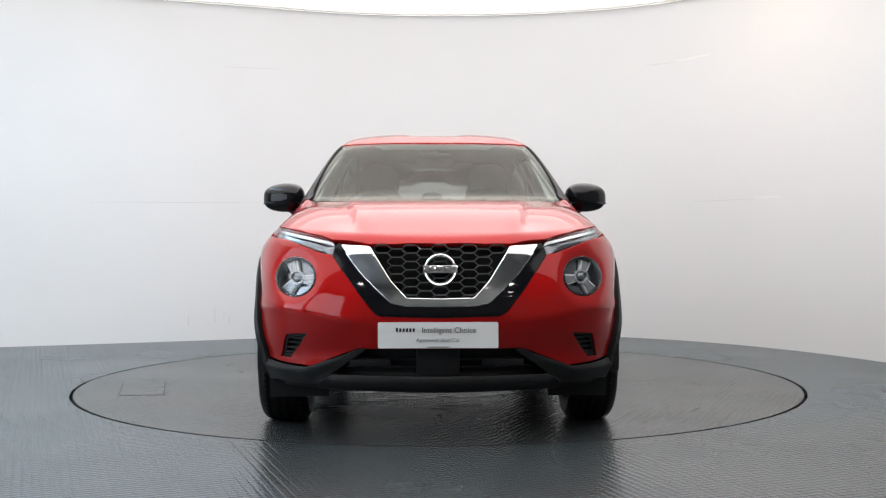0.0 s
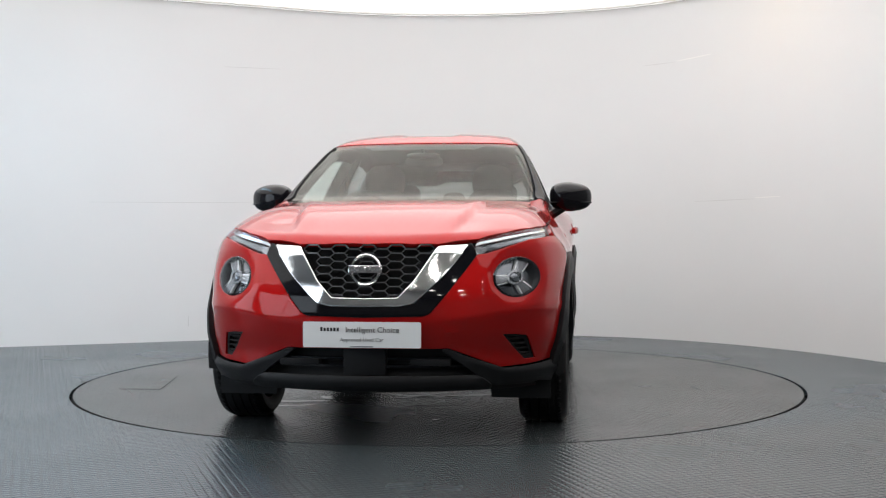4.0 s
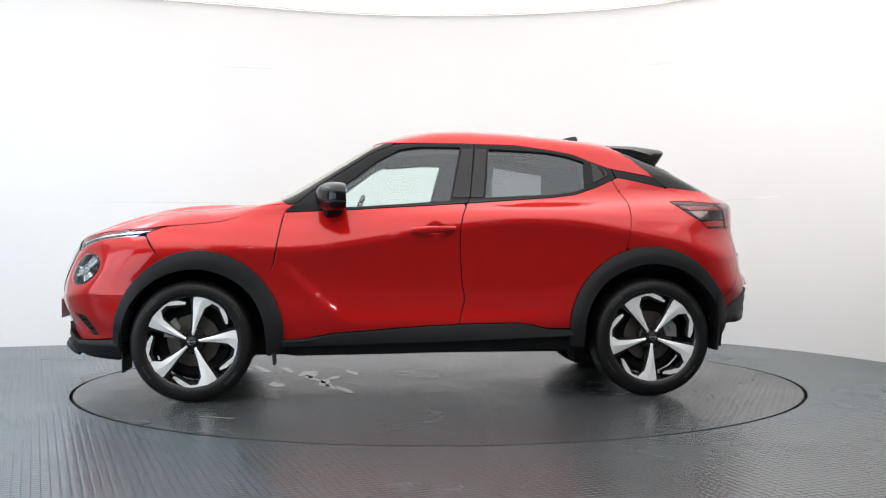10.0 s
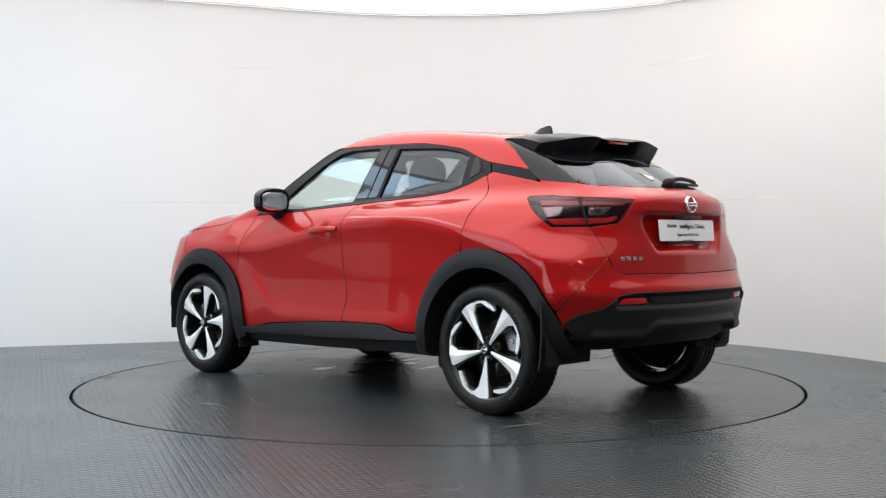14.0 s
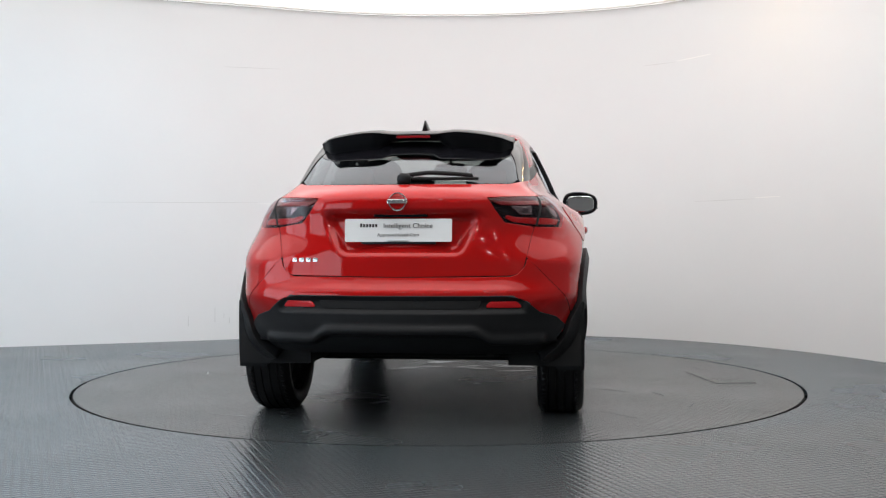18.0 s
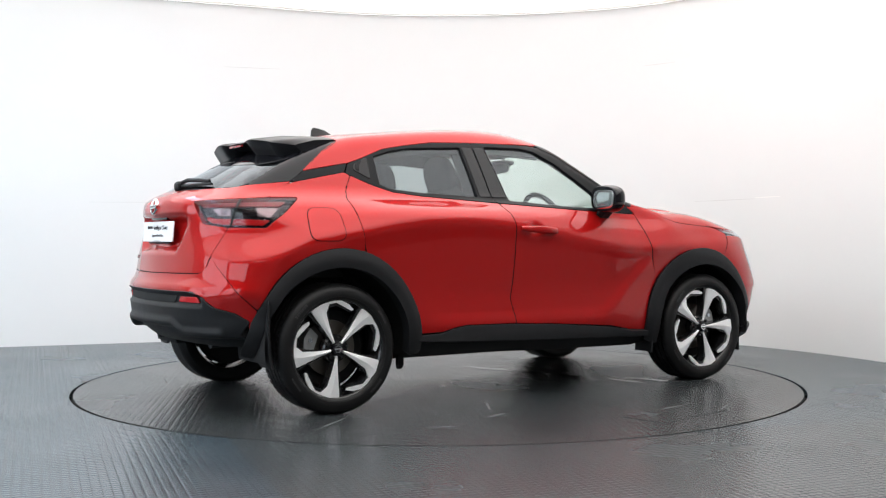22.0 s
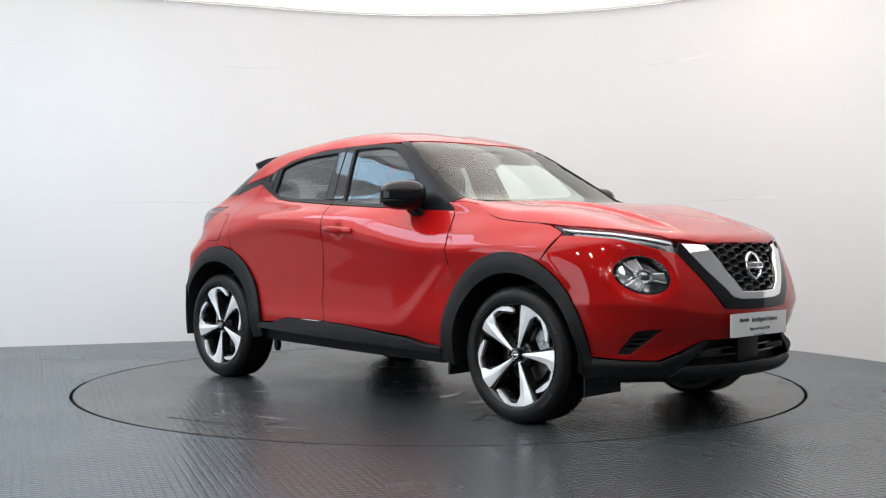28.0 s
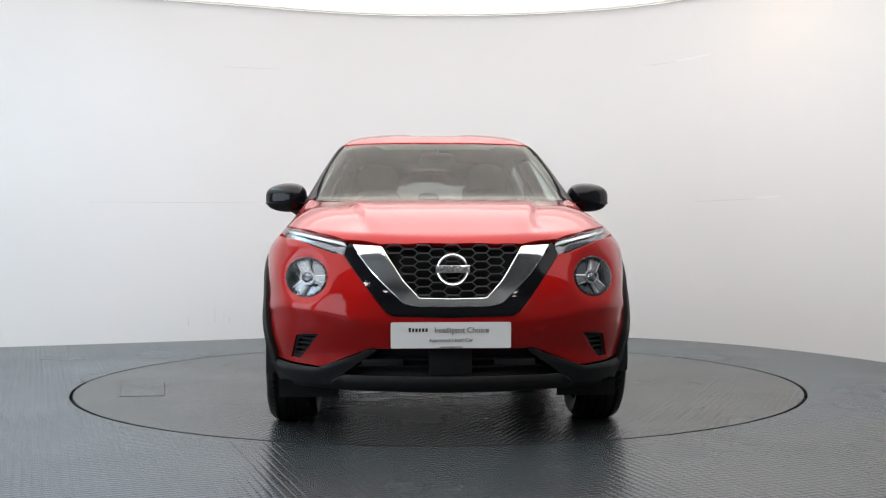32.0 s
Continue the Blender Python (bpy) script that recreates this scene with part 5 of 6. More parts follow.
def cabin():
    # dashboard, wheel, seats
    part("dashboard", loft([[Vector((x, y, z)) for x, z in ((0.92, 1.08), (0.70, 1.075), (0.52, 1.045), (0.46, 0.98), (0.50, 0.80), (0.62, 0.60), (0.92, 0.60))] for y in (-0.66, -0.5, -0.2, 0.2, 0.5, 0.66)]), CABIN, car, "dark dashboard", bevel=0.02)
    part("instrument_hood", blob((0.58, -0.36, 1.075), (0.13, 0.19, 0.045), 2.6), CABIN, car)
    part("screen", box(0.50, 0.515, -0.10, 0.13, 0.98, 1.10), GLOSS_BLACK, car, "centre display screen", bevel=0.005)
    m = Matrix.Translation((0.40, -0.36, 1.02)) @ pose(0, 0, 0, 0, -24, 0)
    sw = part("steering_wheel", tube([m @ Vector((0, 0.185 * math.cos(a), 0.185 * math.sin(a))) for a in [2 * math.pi * k / 32 for k in range(33)]], 0.016), CABIN, car, "black steering wheel on the right")
    part("boss", blob((0, 0, 0), (0.03, 0.08, 0.06), 2.6, m=m), CABIN, sw)
    for a in (0, 180, 270):
        part("rim_spoke", tube([m @ Vector((0, 0.05 * math.cos(radians(a)), 0.05 * math.sin(radians(a)))), m @ Vector((0, 0.18 * math.cos(radians(a)), 0.18 * math.sin(radians(a))))], 0.014), CABIN, sw)
    for y in (0.36, -0.36):
        st = part("front_seat", blob((0.05, y, 0.60), (0.27, 0.25, 0.11), 3.2), CLOTH, car, "black cloth front seat with integral headrest")
        part("backrest", blob((0, 0, 0), (0.09, 0.235, 0.34), 3.0, m=Matrix.Translation((-0.27, y, 0.92)) @ pose(0, 0, 0, 0, -18, 0), shape=lambda p: Vector((p.x, p.y * (1 - 0.22 * max(0, p.z)), p.z))), CLOTH, st)
        part("headrest", blob((0, 0, 0), (0.06, 0.135, 0.12), 2.6, m=Matrix.Translation((-0.385, y, 1.285)) @ pose(0, 0, 0, 0, -12, 0)), CLOTH, st)
    bench = part("rear_bench", blob((-0.85, 0, 0.62), (0.25, 0.62, 0.10), 4.0), CLOTH, car, "black cloth rear bench with headrests")
    part("backrest", blob((0, 0, 0), (0.08, 0.62, 0.30), 4.0, m=Matrix.Translation((-1.14, 0, 0.90)) @ pose(0, 0, 0, 0, -20, 0)), CLOTH, bench)
    for y in (0.36, 0.0, -0.36):
        part("headrest", blob((0, 0, 0), (0.045, 0.11 if y else 0.08, 0.075 if y else 0.05), 2.8, m=Matrix.Translation((-1.27, y, 1.235 if y else 1.20)) @ pose(0, 0, 0, 0, -14, 0)), CLOTH, bench)
    for s in (1, -1):
        panel("pillar_trim", "side", [(-0.16, 1.13), (-0.25, 1.46), (-0.42, 1.46), (-0.40, 1.12)], CABIN, car, h=0.08, lift=-0.055, deep=0.01, side=s, label="dark inner centre pillar trim")
        panel("pillar_trim", "side", [(-0.95, 1.15), (-0.93, 1.425), (-1.12, 1.42), (-1.26, 1.36), (-1.40, 1.26), (-1.40, 1.00), (-1.0, 1.0)], CABIN, car, h=0.06, lift=-0.035, deep=0.01, side=s, label="dark inner rear pillar trim")
        panel("pillar_trim", "side", [(0.76, 1.10), (0.60, 1.225), (0.42, 1.345), (0.28, 1.42), (0.19, 1.457), (0.17, 1.445), (0.27, 1.395), (0.42, 1.29), (0.57, 1.18), (0.66, 1.10)], CABIN, car, h=0.06, lift=-0.05, deep=0.01, side=s, label="dark inner windscreen pillar trim")
        panel("rail_trim", "side", [(0.17, 1.41), (-0.10, 1.430), (-0.60, 1.420), (-0.95, 1.365), (-0.93, 1.435), (-0.60, 1.500), (-0.10, 1.515), (0.14, 1.490)], CABIN, car, h=0.06, lift=-0.034, deep=0.01, side=s, label="dark inner roof rail trim")
    part("centre_console", box(-0.25, 0.55, -0.10, 0.10, 0.45, 0.72), CABIN, car, bevel=0.02)
    rm = part("inside_mirror", blob((0.30, 0.0, 1.375), (0.018, 0.115, 0.035), 3.0), CABIN, car, "inside rear-view mirror under the windscreen")
    part("stalk", tube([(0.32, 0, 1.39), (0.34, 0, 1.45)], 0.012), CABIN, rm)
    part("sensor_box", blob((0.325, 0.0, 1.408), (0.055, 0.10, 0.018), 3.0), CABIN, car)
    for s in (1, -1):
        part("seat_belt", tube([(-0.30, s * 0.60, 1.36), (-0.31, s * 0.62, 1.05), (-0.26, s * 0.60, 0.65)], 0.012), CABIN, car)


doors = body_sides()
door_windows(doors)
seams()
mirrors()
roof_and_glass()
spoiler()
hood_panel()
front_face()
rear_face()
wheel("wheel", 1.310, 1, 8)
wheel("wheel", -1.316, 1, 52)
wheel("wheel", 1.310, -1, 2)
wheel("wheel", -1.316, -1, 48)
underside()
cabin()


# ---- the studio ----
def floor_mat(name, base, relief, pitch=0.035, turn=-20.0, wear=0.4):
    """Dark sheet with small raised coins in rows, worn and a little uneven."""
    m = mat(name, base, rough=0.25, var=0.12, scale=1.1, rough_var=0.04)
    nt = m.node_tree
    b = nt.nodes["Principled BSDF"]

    def sums(op, x, y=0.0, z=0.0):
        n = nt.nodes.new("ShaderNodeMath")
        n.operation = op
        for k, v in enumerate((x, y, z)):
            if isinstance(v, (int, float)):
                n.inputs[k].default_value = v
            else:
                nt.links.new(v, n.inputs[k])
        return n.outputs[0]
    co = nt.nodes.new("ShaderNodeTexCoord")
    mp = nt.nodes.new("ShaderNodeMapping")
    mp.inputs["Rotation"].default_value = (0, 0, radians(turn))
    mp.inputs["Scale"].default_value = (1 / pitch, 1 / pitch, 1.0)
    nt.links.new(co.outputs["Object"], mp.inputs["Vector"])
    sp = nt.nodes.new("ShaderNodeSeparateXYZ")
    nt.links.new(mp.outputs[0], sp.inputs[0])
    u, v = sp.outputs[0], sp.outputs[1]
    fu, fv = sums("SUBTRACT", sums("FRACT", u), 0.5), sums("SUBTRACT", sums("FRACT", v), 0.5)
    r = sums("ADD", sums("POWER", sums("ABSOLUTE", fu), 3.0), sums("POWER", sums("ABSOLUTE", fv), 3.0))
    mr = nt.nodes.new("ShaderNodeMapRange")
    mr.interpolation_type = "SMOOTHSTEP"
    mr.inputs[1].default_value, mr.inputs[2].default_value = 0.010, 0.105
    mr.inputs[3].default_value, mr.inputs[4].default_value = 1.0, 0.0
    nt.links.new(r, mr.inputs[0])
    # worn smooth in places
    ns = nt.nodes.new("ShaderNodeTexNoise")
    ns.inputs["Scale"].default_value = 1.6
    ns.inputs["Detail"].default_value = 3
    nt.links.new(co.outputs["Object"], ns.inputs["Vector"])
    keep = nt.nodes.new("ShaderNodeMapRange")
    keep.inputs[1].default_value, keep.inputs[2].default_value = 0.35, 0.62
    keep.inputs[3].default_value, keep.inputs[4].default_value = 1.0 - wear, 1.0
    nt.links.new(ns.outputs["Fac"], keep.inputs[0])
    height = sums("MULTIPLY_ADD", mr.outputs[0], keep.outputs[0], sums("MULTIPLY", ns.outputs["Fac"], 0.5))
    bp = nt.nodes.new("ShaderNodeBump")
    bp.inputs["Strength"].default_value = relief
    bp.inputs["Distance"].default_value = 0.004
    nt.links.new(height, bp.inputs["Height"])
    nt.links.new(bp.outputs["Normal"], b.inputs["Normal"])
    return m


FLOOR = floor_mat("grey_rubber_floor", (0.042, 0.061, 0.075), 0.55)
FLOOR_WORN = floor_mat("worn_grey_rubber_floor", (0.042, 0.052, 0.057), 0.55)
TABLE = floor_mat("grey_turntable_sheet", (0.037, 0.042, 0.045), 0.6, turn=25.0, wear=0.5)
WET = mat("wet_film", (0.030, 0.032, 0.034), rough=0.15, spec=0.5, bump=0.12, bump_scale=9)
SCUFF = mat("pale_scuff", (0.15, 0.155, 0.158), rough=0.5, var=0.4, scale=40)
WALL = mat("white_wall_paint", (0.77, 0.775, 0.775), rough=0.55, var=0.025, scale=1.2, bump=0.08, bump_scale=60)
GLOW = mat("ceiling_diffuser", (1.0, 0.985, 0.96), rough=0.8, emit=1.1)
PANEL = mat("ceiling_light_panel", (1.0, 0.985, 0.96), rough=0.8, emit=2.1)
HALL = mat("grey_hall_paint", (0.24, 0.243, 0.25), rough=0.7, var=0.2, scale=2.0)
GLOW_EDGE = -4.2
TRIM = mat("pale_profile", (0.84, 0.83, 0.80), rough=0.5)
JOINT = mat("wall_joint_grey", (0.64, 0.64, 0.635), rough=0.7)
JOINT_LIGHT = mat("wall_joint_pale", (0.90, 0.89, 0.87), rough=0.6)
GROOVE = mat("groove_black", (0.006, 0.006, 0.006), rough=0.9)

R_TABLE = 2.239
WALL_TOP = 3.012


def wall_curve():
    """Plan of the curved wall: half-widths by the bearing about the room's middle."""
    r = spline([(-185, 6.3), (-150, 7.4), (-120, 8.3), (-90, 8.6), (-60, 7.4), (-35, 4.9), (-10, 3.75), (16.1, 3.40), (37.5, 3.40), (59.5, 3.45), (75, 3.40), (90, 3.37), (105, 3.37), (120.5, 3.40), (131.7, 3.58), (141.5, 3.90), (149.2, 4.30), (160, 5.1), (175, 6.3)])
    pts = []
    for k in range(180):
        a = -185 + 360 * k / 180
        rr = float(r(a))
        pts.append((rr * math.cos(radians(a)), rr * math.sin(radians(a))))
    return pts


def room():
    plan = wall_curve()
    # floor: a sheet with a round hole for the table
    bm = bmesh.new()
    n = len(plan)
    a0 = [math.atan2(y, x) for x, y in plan]
    inner = [bm.verts.new(((R_TABLE + 0.016) * math.cos(a), (R_TABLE + 0.016) * math.sin(a), 0)) for a in a0]
    low = [bm.verts.new((v.co.x, v.co.y, -0.05)) for v in inner]
    outer = [bm.verts.new((x * 1.02, y * 1.02, 0)) for x, y in plan]
    for k in range(n):
        j = (k + 1) % n
        bm.faces.new((inner[k], inner[j], outer[j], outer[k]))
        bm.faces.new((inner[j], inner[k], low[k], low[j]))
    tagged(part("floor", bm, FLOOR, None), "dark grey studio floor with a fine plate pattern", "floor", kind="structure")
    bm = bmesh.new()
    bmesh.ops.create_circle(bm, cap_ends=True, segments=96, radius=R_TABLE + 0.05, matrix=Matrix.Translation((0, 0, -0.05)))
    tagged(part("pit", bm, GROOVE, None), "black gap below the turntable edge", "pit", kind="structure")
    # the white cove, and the dark end of the hall behind the camera
    ang = [-185 + 2 * k for k in range(len(plan))]
    runs = {"wall_cove": ([], WALL, "curved seamless white studio wall"), "wall_hall": ([], HALL, "grey hall wall behind the camera")}
    for i, g in enumerate(ang):
        runs["wall_cove" if (g < -176 or g >= -16) else "wall_hall"][0].append(i)
    for name, (cells, material, label) in runs.items():
        bm = bmesh.new()
        for i in cells:
            j = (i + 1) % len(plan)
            (x0, y0), (x1, y1) = plan[i], plan[j]
            q = [bm.verts.new(p) for p in ((x0, y0, 0), (x1, y1, 0), (x1, y1, WALL_TOP), (x0, y0, WALL_TOP), (x0 * 1.03, y0 * 1.03, 0), (x1 * 1.03, y1 * 1.03, 0), (x1 * 1.03, y1 * 1.03, WALL_TOP), (x0 * 1.03, y0 * 1.03, WALL_TOP))]
            for f in ((0, 1, 2, 3), (3, 2, 6, 7), (7, 6, 5, 4)):
                bm.faces.new([q[k] for k in f])
        bmesh.ops.remove_doubles(bm, verts=bm.verts, dist=1e-5)
        tagged(part(name, bm, material, None), label, "wall", kind="structure")
    # slim grey profile where wall and ceiling meet
    bm = bmesh.new()
    n = len(plan)
    prof = ((0.990, 0.003), (0.990, 0.017), (1.0, 0.017), (1.0, 0.003))
    rings = [[bm.verts.new((x * f, y * f, WALL_TOP + dz)) for f, dz in prof] for x, y in plan]
    for i in range(n):
        for j in range(4):
            bm.faces.new((rings[i][j], rings[(i + 1) % n][j], rings[(i + 1) % n][(j + 1) % 4], rings[i][(j + 1) % 4]))
    tagged(part("trim", bm, TRIM, None), "slim pale ceiling edge profile", "trim", kind="structure")
    # ceiling: a glowing stretch panel over the stage, dark boards beyond it
    for name, material, keep, label in (("ceiling", GLOW, lambda y: y >= GLOW_EDGE, "white luminous stretch ceiling"), ("ceiling_hall", HALL, lambda y: y < GLOW_EDGE, "grey hall ceiling behind the camera")):
        bm = bmesh.new()
        ring = []
        n = len(plan)
        for i in range(n):
            (x0, y0), (x1, y1) = [(x * 1.03, y * 1.03) for x, y in (plan[i], plan[(i + 1) % n])]
            if keep(y0):
                ring.append((x0, y0))
            if keep(y0) != keep(y1):
                t = (GLOW_EDGE - y0) / (y1 - y0)
                ring.append((x0 + (x1 - x0) * t, GLOW_EDGE))
        lo = [bm.verts.new((x, y, WALL_TOP + 0.02)) for x, y in ring]
        hi = [bm.verts.new((x, y, WALL_TOP + 0.10)) for x, y in ring]
        bm.faces.new(lo)
        bm.faces.new(hi[::-1])
        for i in range(len(ring)):
            j = (i + 1) % len(ring)
            bm.faces.new((lo[i], lo[j], hi[j], hi[i]))
        tagged(part(name, bm, material, None, smooth=False), label, "ceiling", kind="structure")


def ragged(cx, cy, rx, ry, turn, seed, n=26, rough=0.45):
    """Uneven flat outline round a centre."""
    rnd = random.Random(seed)
    ph = [(rnd.uniform(0, 6.28), rough * rnd.uniform(0.3, 1.0) / k) for k in (1, 2, 3, 4, 5)]
    pts = []
    for k in range(n):
        a = 2 * math.pi * k / n
        r = 1 + sum(w * math.sin((j + 2) * a + p) for j, (p, w) in enumerate(ph)) * 0.6
        x, y = rx * r * math.cos(a), ry * r * math.sin(a)
        c, s = math.cos(radians(turn)), math.sin(radians(turn))
        pts.append((cx + c * x - s * y, cy + s * x + c * y))
    return pts


def flat_sheet(pts, z0, z1):
    bm = bmesh.new()
    lo = [bm.verts.new((x, y, z0)) for x, y in pts]
    hi = [bm.verts.new((x, y, z1)) for x, y in pts]
    bm.faces.new(hi)
    for i in range(len(pts)):
        j = (i + 1) % len(pts)
        bm.faces.new((lo[i], lo[j], hi[j], hi[i]))
    bmesh.ops.recalc_face_normals(bm, faces=bm.faces)
    return bm


def light_panel():
    """The brighter round light in the stretch ceiling, over the table."""
    bm = bmesh.new()
    bmesh.ops.create_cone(bm, cap_ends=True, segments=96, radius1=2.75, radius2=2.75, depth=0.03, matrix=Matrix.Translation((0, -0.9, WALL_TOP - 0.002)))
    tagged(part("ceiling_light", bm, PANEL, None, smooth=False), "round glowing light panel in the ceiling", "ceiling light")


def make_turntable():
    t = tagged(group_empty("turntable"), "round grey turntable flush with the floor", "turntable")
    bm = bmesh.new()
    bmesh.ops.create_cone(bm, cap_ends=True, segments=180, radius1=R_TABLE - 0.005, radius2=R_TABLE - 0.005, depth=0.04, matrix=Matrix.Translation((0, 0, -0.02)))
    part("deck", bm, TABLE, t, "grey rubber deck sheet", smooth=False)
    # the deck's outer wall is coloured black for the shade inside the groove
    part("edge_ring", lathe([(R_TABLE - 0.005, -0.0005), (R_TABLE - 0.001, -0.001), (R_TABLE, -0.004), (R_TABLE, -0.04), (R_TABLE - 0.005, -0.04)], 180, pose(0, 0, 0, 90, 0, 0) @ Matrix.Diagonal((1, 1, 1, 1)), closed=True), GROOVE, t, "deck edge ring, coloured black for the shade in the gap", smooth=False)
    hatch = [(0.07, -2.0), (0.023, -1.747), (0.608, -1.624), (0.624, -1.877)]
    mid = np.mean(hatch, axis=0)
    part("hatch_gap", flat_sheet([tuple(mid + (np.array(p) - mid) * 1.025) for p in hatch], -0.001, 0.0006), GROOVE, t, "dark joint round the hatch", smooth=False)
    part("hatch", flat_sheet(hatch, 0.0, 0.0018), TABLE, t, "flush service hatch", smooth=False)
    wet = ((0.73, 0.06, 0.16, 0.04), (0.80, -0.15, 0.20, 0.03), (0.85, -0.45, 0.16, 0.05), (0.99, -0.66, 0.14, 0.03), (1.17, -0.73, 0.18, 0.03),
           (0.81, -0.32, 0.10, 0.03), (1.03, 0.11, 0.12, 0.04), (0.61, 0.38, 0.14, 0.035), (0.67, -0.20, 0.09, 0.03), (0.69, 0.23, 0.12, 0.025), (0.55, -0.47, 0.13, 0.03))
    for k, (x, y, a, b) in enumerate(wet):
        part("wet_patch", flat_sheet(ragged(x, y, a, b, 95 + 17 * math.sin(k * 2.1), 40 + k, 34, 0.6), 0.0, 0.0007), WET, t, "thin shiny wet patch", smooth=False)
    scuffs = ((0.46, -1.64, 0.10, 0.006, 10), (0.16, -1.72, 0.07, 0.005, -25), (0.75, -1.76, 0.12, 0.005, 30), (-0.35, -1.07, 0.10, 0.008, 60), (-0.49, -1.35, 0.09, 0.007, 20),
              (-0.9, -1.5, 0.08, 0.005, -15), (-1.3, -1.1, 0.11, 0.006, 40), (1.25, 1.35, 0.10, 0.006, -30), (0.2, 1.6, 0.09, 0.006, 15), (-1.5, 0.9, 0.10, 0.006, 75))
    for k, (x, y, a, b, turn) in enumerate(scuffs):
        part("scuff", flat_sheet(ragged(x, y, a, b, turn, 70 + k, 22, 0.5), 0.0, 0.0007), SCUFF, t, "pale rubbed scuff", smooth=False)
    return t


COOL = mat("cool_fill_panel", (0.62, 0.83, 1.0), emit=6.2)
DAY = mat("daylight_fill", (0.80, 0.90, 1.0), emit=2.1)
SPOT = mat("lamp_disc", (1.0, 0.96, 0.9), emit=62.0)
WARM = mat("warm_lamp_disc", (1.0, 0.75, 0.45), emit=1.0)
LAMP_BODY = mat("lamp_body_white", (0.7, 0.7, 0.7), rough=0.4)


def day_fills():
    """Tall glowing daylight panels, added as unseen fill beside and behind the camera."""
    for name, m in (("day_fill_1", pose(-5.2, -2.6, 0, 0, 0, 45)), ("day_fill_2", pose(-4.4, -5.3, 0, 0, 0, 52))):
        day_fill(name, m)


def day_fill(name, m):
    w = part(name, box(-0.03, 0.05, -1.35, 1.35, 0.25, 2.65), LAMP_BODY, None)
    w.matrix_basis = m
    tagged(w, "unseen daylight fill panel added beside the camera", "window", kind="structure")
    for k in range(2):
        part("pane", box(0.052, 0.060, -1.28 + 1.30 * k, -0.04 + 1.30 * k, 0.35, 2.55), DAY, w)


def cool_fill():
    """Unseen glowing panel added over the stage edge for cool light and reflections."""
    f = part("ceiling_light", box(-0.36, 0.36, -1.25, 1.25, -0.03, 0.03), LAMP_BODY, None)
    f.matrix_basis = pose(-2.85, -0.35, WALL_TOP - 0.03)
    tagged(f, "long cool fill panel added unseen at the ceiling", "ceiling light")
    for k in range(2):
        part("diffuser", box(-0.33, 0.33, -1.21 + 1.22 * k, -0.01 + 1.22 * k, -0.036, -0.031), COOL, f, smooth=False)


def spots():
    first = None
    for row, (y, n) in enumerate(((-4.9, 5), (-5.8, 5), (-6.7, 5))):
        for k in range(n):
            m = pose(-2.0 + 1.0 * k + 0.4 * row, y, 2.95)
            if first is None:
                first = part("ceiling_spot", lathe([(0.085, -0.045), (0.09, 0.0), (0.09, 0.06), (0.05, 0.07)], 20, pose(0, 0, 0, 90, 0, 0)), LAMP_BODY, None)
                tagged(first, "small white round ceiling spotlight", "spotlight", "spotlights")
                part("disc", lathe([(0.0, -0.040), (0.08, -0.040)], 20, pose(0, 0, 0, 90, 0, 0)), SPOT, first)
                first.matrix_basis = m
            else:
                copy_thing(first, m)


def warm_spot():
    s = part("ceiling_spot", lathe([(0.085, -0.045), (0.09, 0.0), (0.09, 0.06), (0.05, 0.07)], 20, pose(0, 0, 0, 90, 0, 0)), LAMP_BODY, None)
    tagged(s, "small warm ceiling spotlight beside the curved wall", "spotlight", "spotlights")
    part("disc", lathe([(0.0, -0.040), (0.08, -0.040)], 20, pose(0, 0, 0, 90, 0, 0)), WARM, s)
    s.matrix_basis = pose(2.30, 1.60, 2.95)
    la = bpy.data.lights.new("warm_spot_light", "POINT")
    la.energy, la.color, la.shadow_soft_size = 1.9, (1.0, 0.72, 0.42), 0.02
    tagged(new("warm_light", la), "", "", kind="structure").matrix_basis = pose(2.30, 1.60, 2.86)


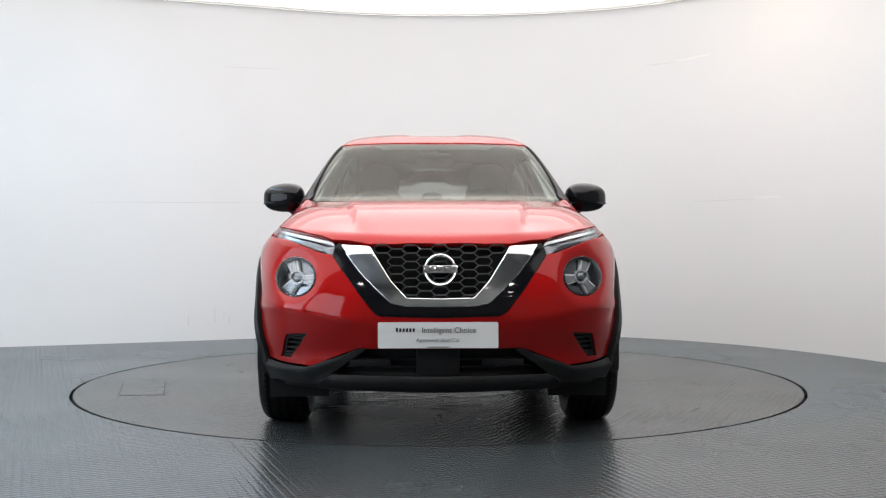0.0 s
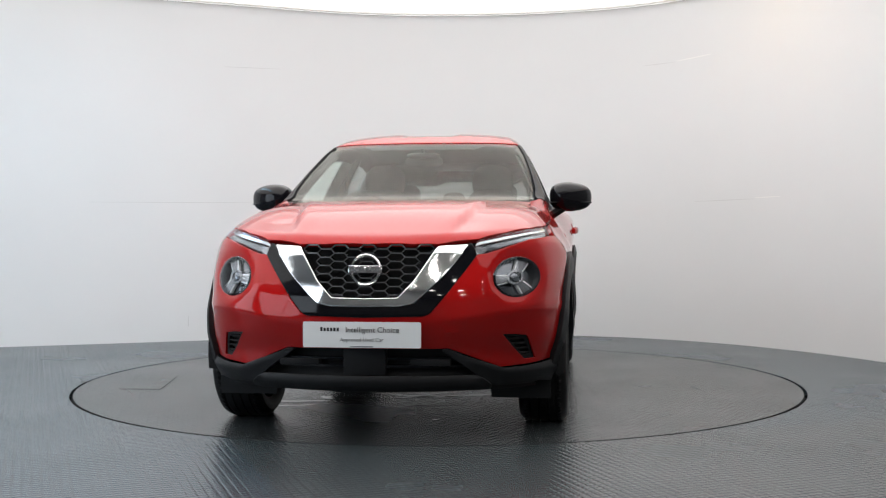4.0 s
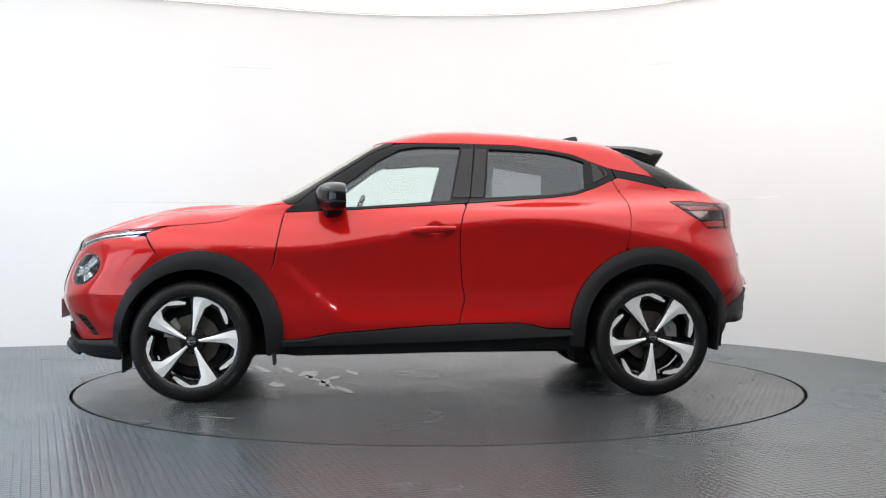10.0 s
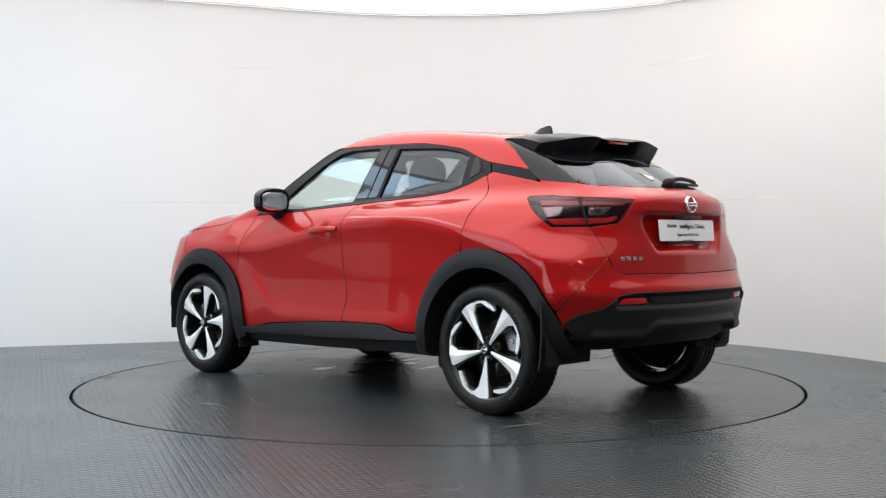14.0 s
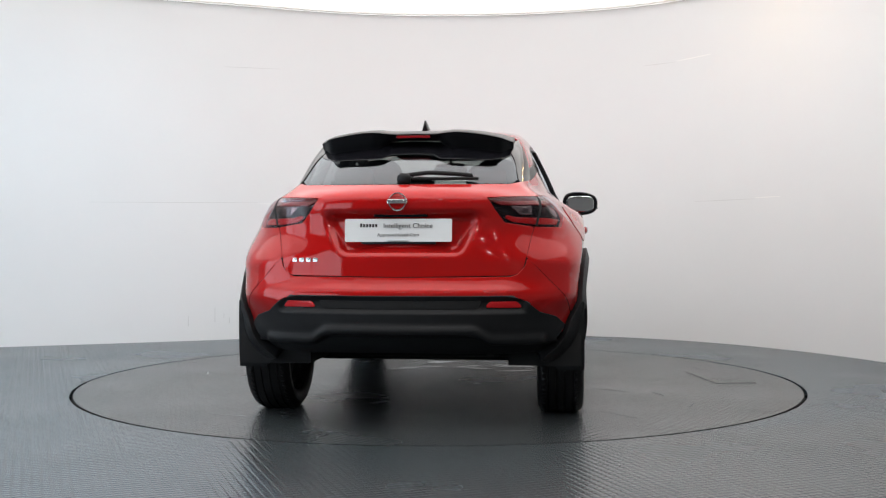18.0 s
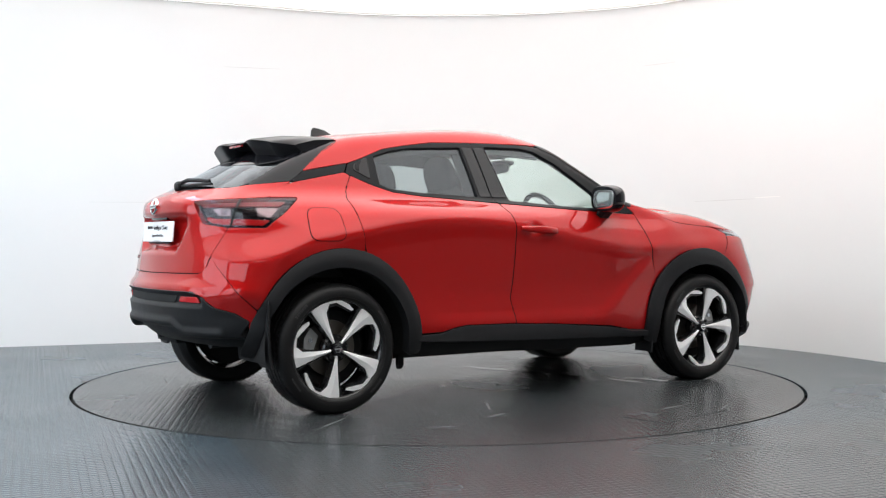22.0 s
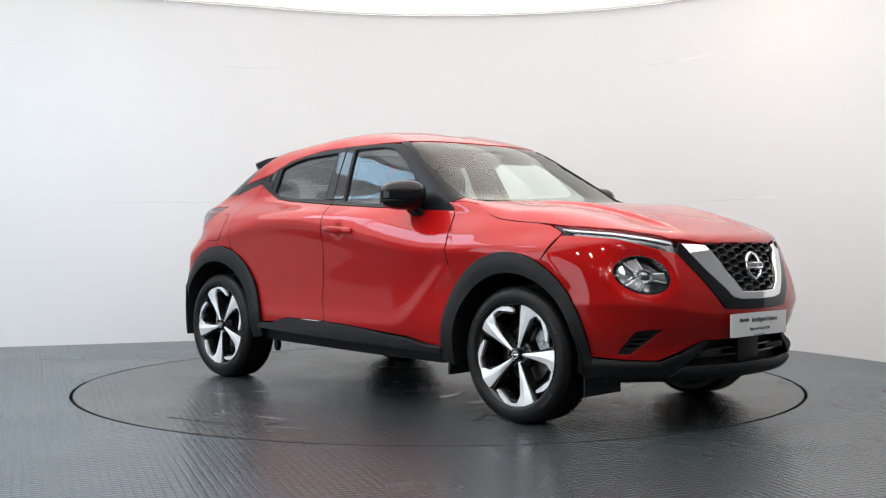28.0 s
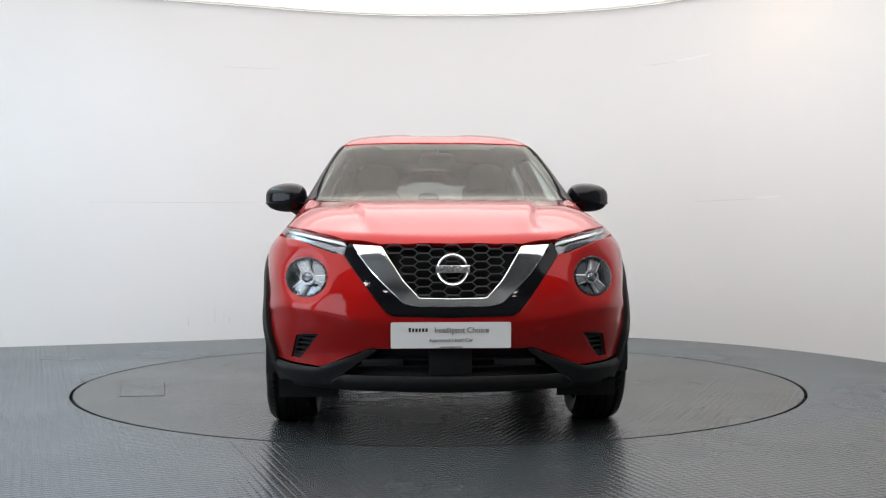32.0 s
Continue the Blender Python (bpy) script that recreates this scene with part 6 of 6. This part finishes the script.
def wall_marks():
    """Hairline joints between the wall boards, and a few scuffs near the floor."""
    plan = wall_curve()
    rad = lambda g: float(np.interp(g, [-185 + 2 * k for k in range(180)], [math.hypot(*p) for p in plan]))
    on_wall = lambda g, z, inset: (rad(g) - inset) * Vector((math.cos(radians(g)), math.sin(radians(g)), 0)) + Vector((0, 0, z))

    def strip(name, g0, g1, z0, z1, thick, material, label):
        n = max(2, int(abs(g1 - g0) / 1.0) + 1)
        rows = []
        for k in range(n):
            g = g0 + (g1 - g0) * k / (n - 1)
            z = z0 + (z1 - z0) * k / (n - 1)
            t = thick * (0.25 + 0.75 * math.sin(math.pi * (0.1 + 0.8 * k / (n - 1))))
            rows.append([on_wall(g, z - t, 0.002), on_wall(g, z + t, 0.002), on_wall(g, z + t, -0.01), on_wall(g, z - t, -0.01)])
        tagged(part(name, loft(rows), material, None, smooth=False), label, "joint", kind="structure")
    for g0, g1, z in ((115.5, 124.0, 2.462), (52.5, 57.5, 2.474), (119.0, 141.0, 1.236), (39.0, 49.0, 1.238)):
        strip("wall_joint", g0, g1, z, z - 0.008, 0.0022, JOINT, "faint hairline joint in the white wall")
    for g0, g1, z0, z1 in ((46.5, 52.0, 2.505, 2.480), (34.5, 39.0, 1.250, 1.246), (110.0, 119.0, 1.232, 1.226)):
        strip("wall_joint", g0, g1, z0, z1, 0.003, JOINT_LIGHT, "pale raised joint edge in the white wall")
    for g, z0, z1 in ((129.2, 0.13, 0.22), (125.5, 0.16, 0.29), (123.4, 0.15, 0.20), (124.2, 0.20, 0.24)):
        q = [on_wall(g + dg, z, 0.002) for dg, z in ((-0.04, z0), (0.05, z0), (0.04, z1), (-0.03, z1))]
        w = [on_wall(g + dg, z, -0.01) for dg, z in ((-0.04, z0), (0.05, z0), (0.04, z1), (-0.03, z1))]
        tagged(part("wall_scuff", loft([w, q]), JOINT, None, smooth=False), "small grey scuff near the floor", "scuff", kind="structure")


def floor_marks():
    """A darker floor sheet before the table, and a chip at the groove."""
    along, down = Vector((math.cos(radians(20)), math.sin(radians(20)))), Vector((math.cos(radians(-70)), math.sin(radians(-70))))
    rim = R_TABLE + 0.019
    ring = [Vector((rim * math.cos(radians(g)), rim * math.sin(radians(g)))) for g in np.arange(-61.5, -116, -2.0)]
    pts = [ring[0] + along * 2.45, *ring, ring[-1] + down * 4.6, ring[-1] + down * 4.6 + along * 3.2]
    tagged(part("floor_sheet", flat_sheet([tuple(p) for p in pts], 0.0, 0.0011), FLOOR_WORN, None, smooth=False), "darker worn sheet of the studded floor", "floor", kind="structure")
    c = ragged(1.06, -1.985, 0.030, 0.010, 28, 5, 18, 0.6)
    tagged(part("floor_chip", flat_sheet(c, 0.0, 0.0015), GROOVE, None, smooth=False), "small dark chip at the groove", "chip", kind="structure")


room()
light_panel()
wall_marks()
floor_marks()
day_fills()
cool_fill()
warm_spot()
spots()
turntable = make_turntable()


def motions():
    car_rows, table_rows = [], []
    for t, a in TURN:
        spin = pose(0, 0, 0, 0, 0, a)
        table_rows.append((t, spin))
        car_rows.append((t, spin @ Matrix.Translation((*CAR_AT, 0))))
    walk(car, car_rows)
    walk(turntable, table_rows)


motions()
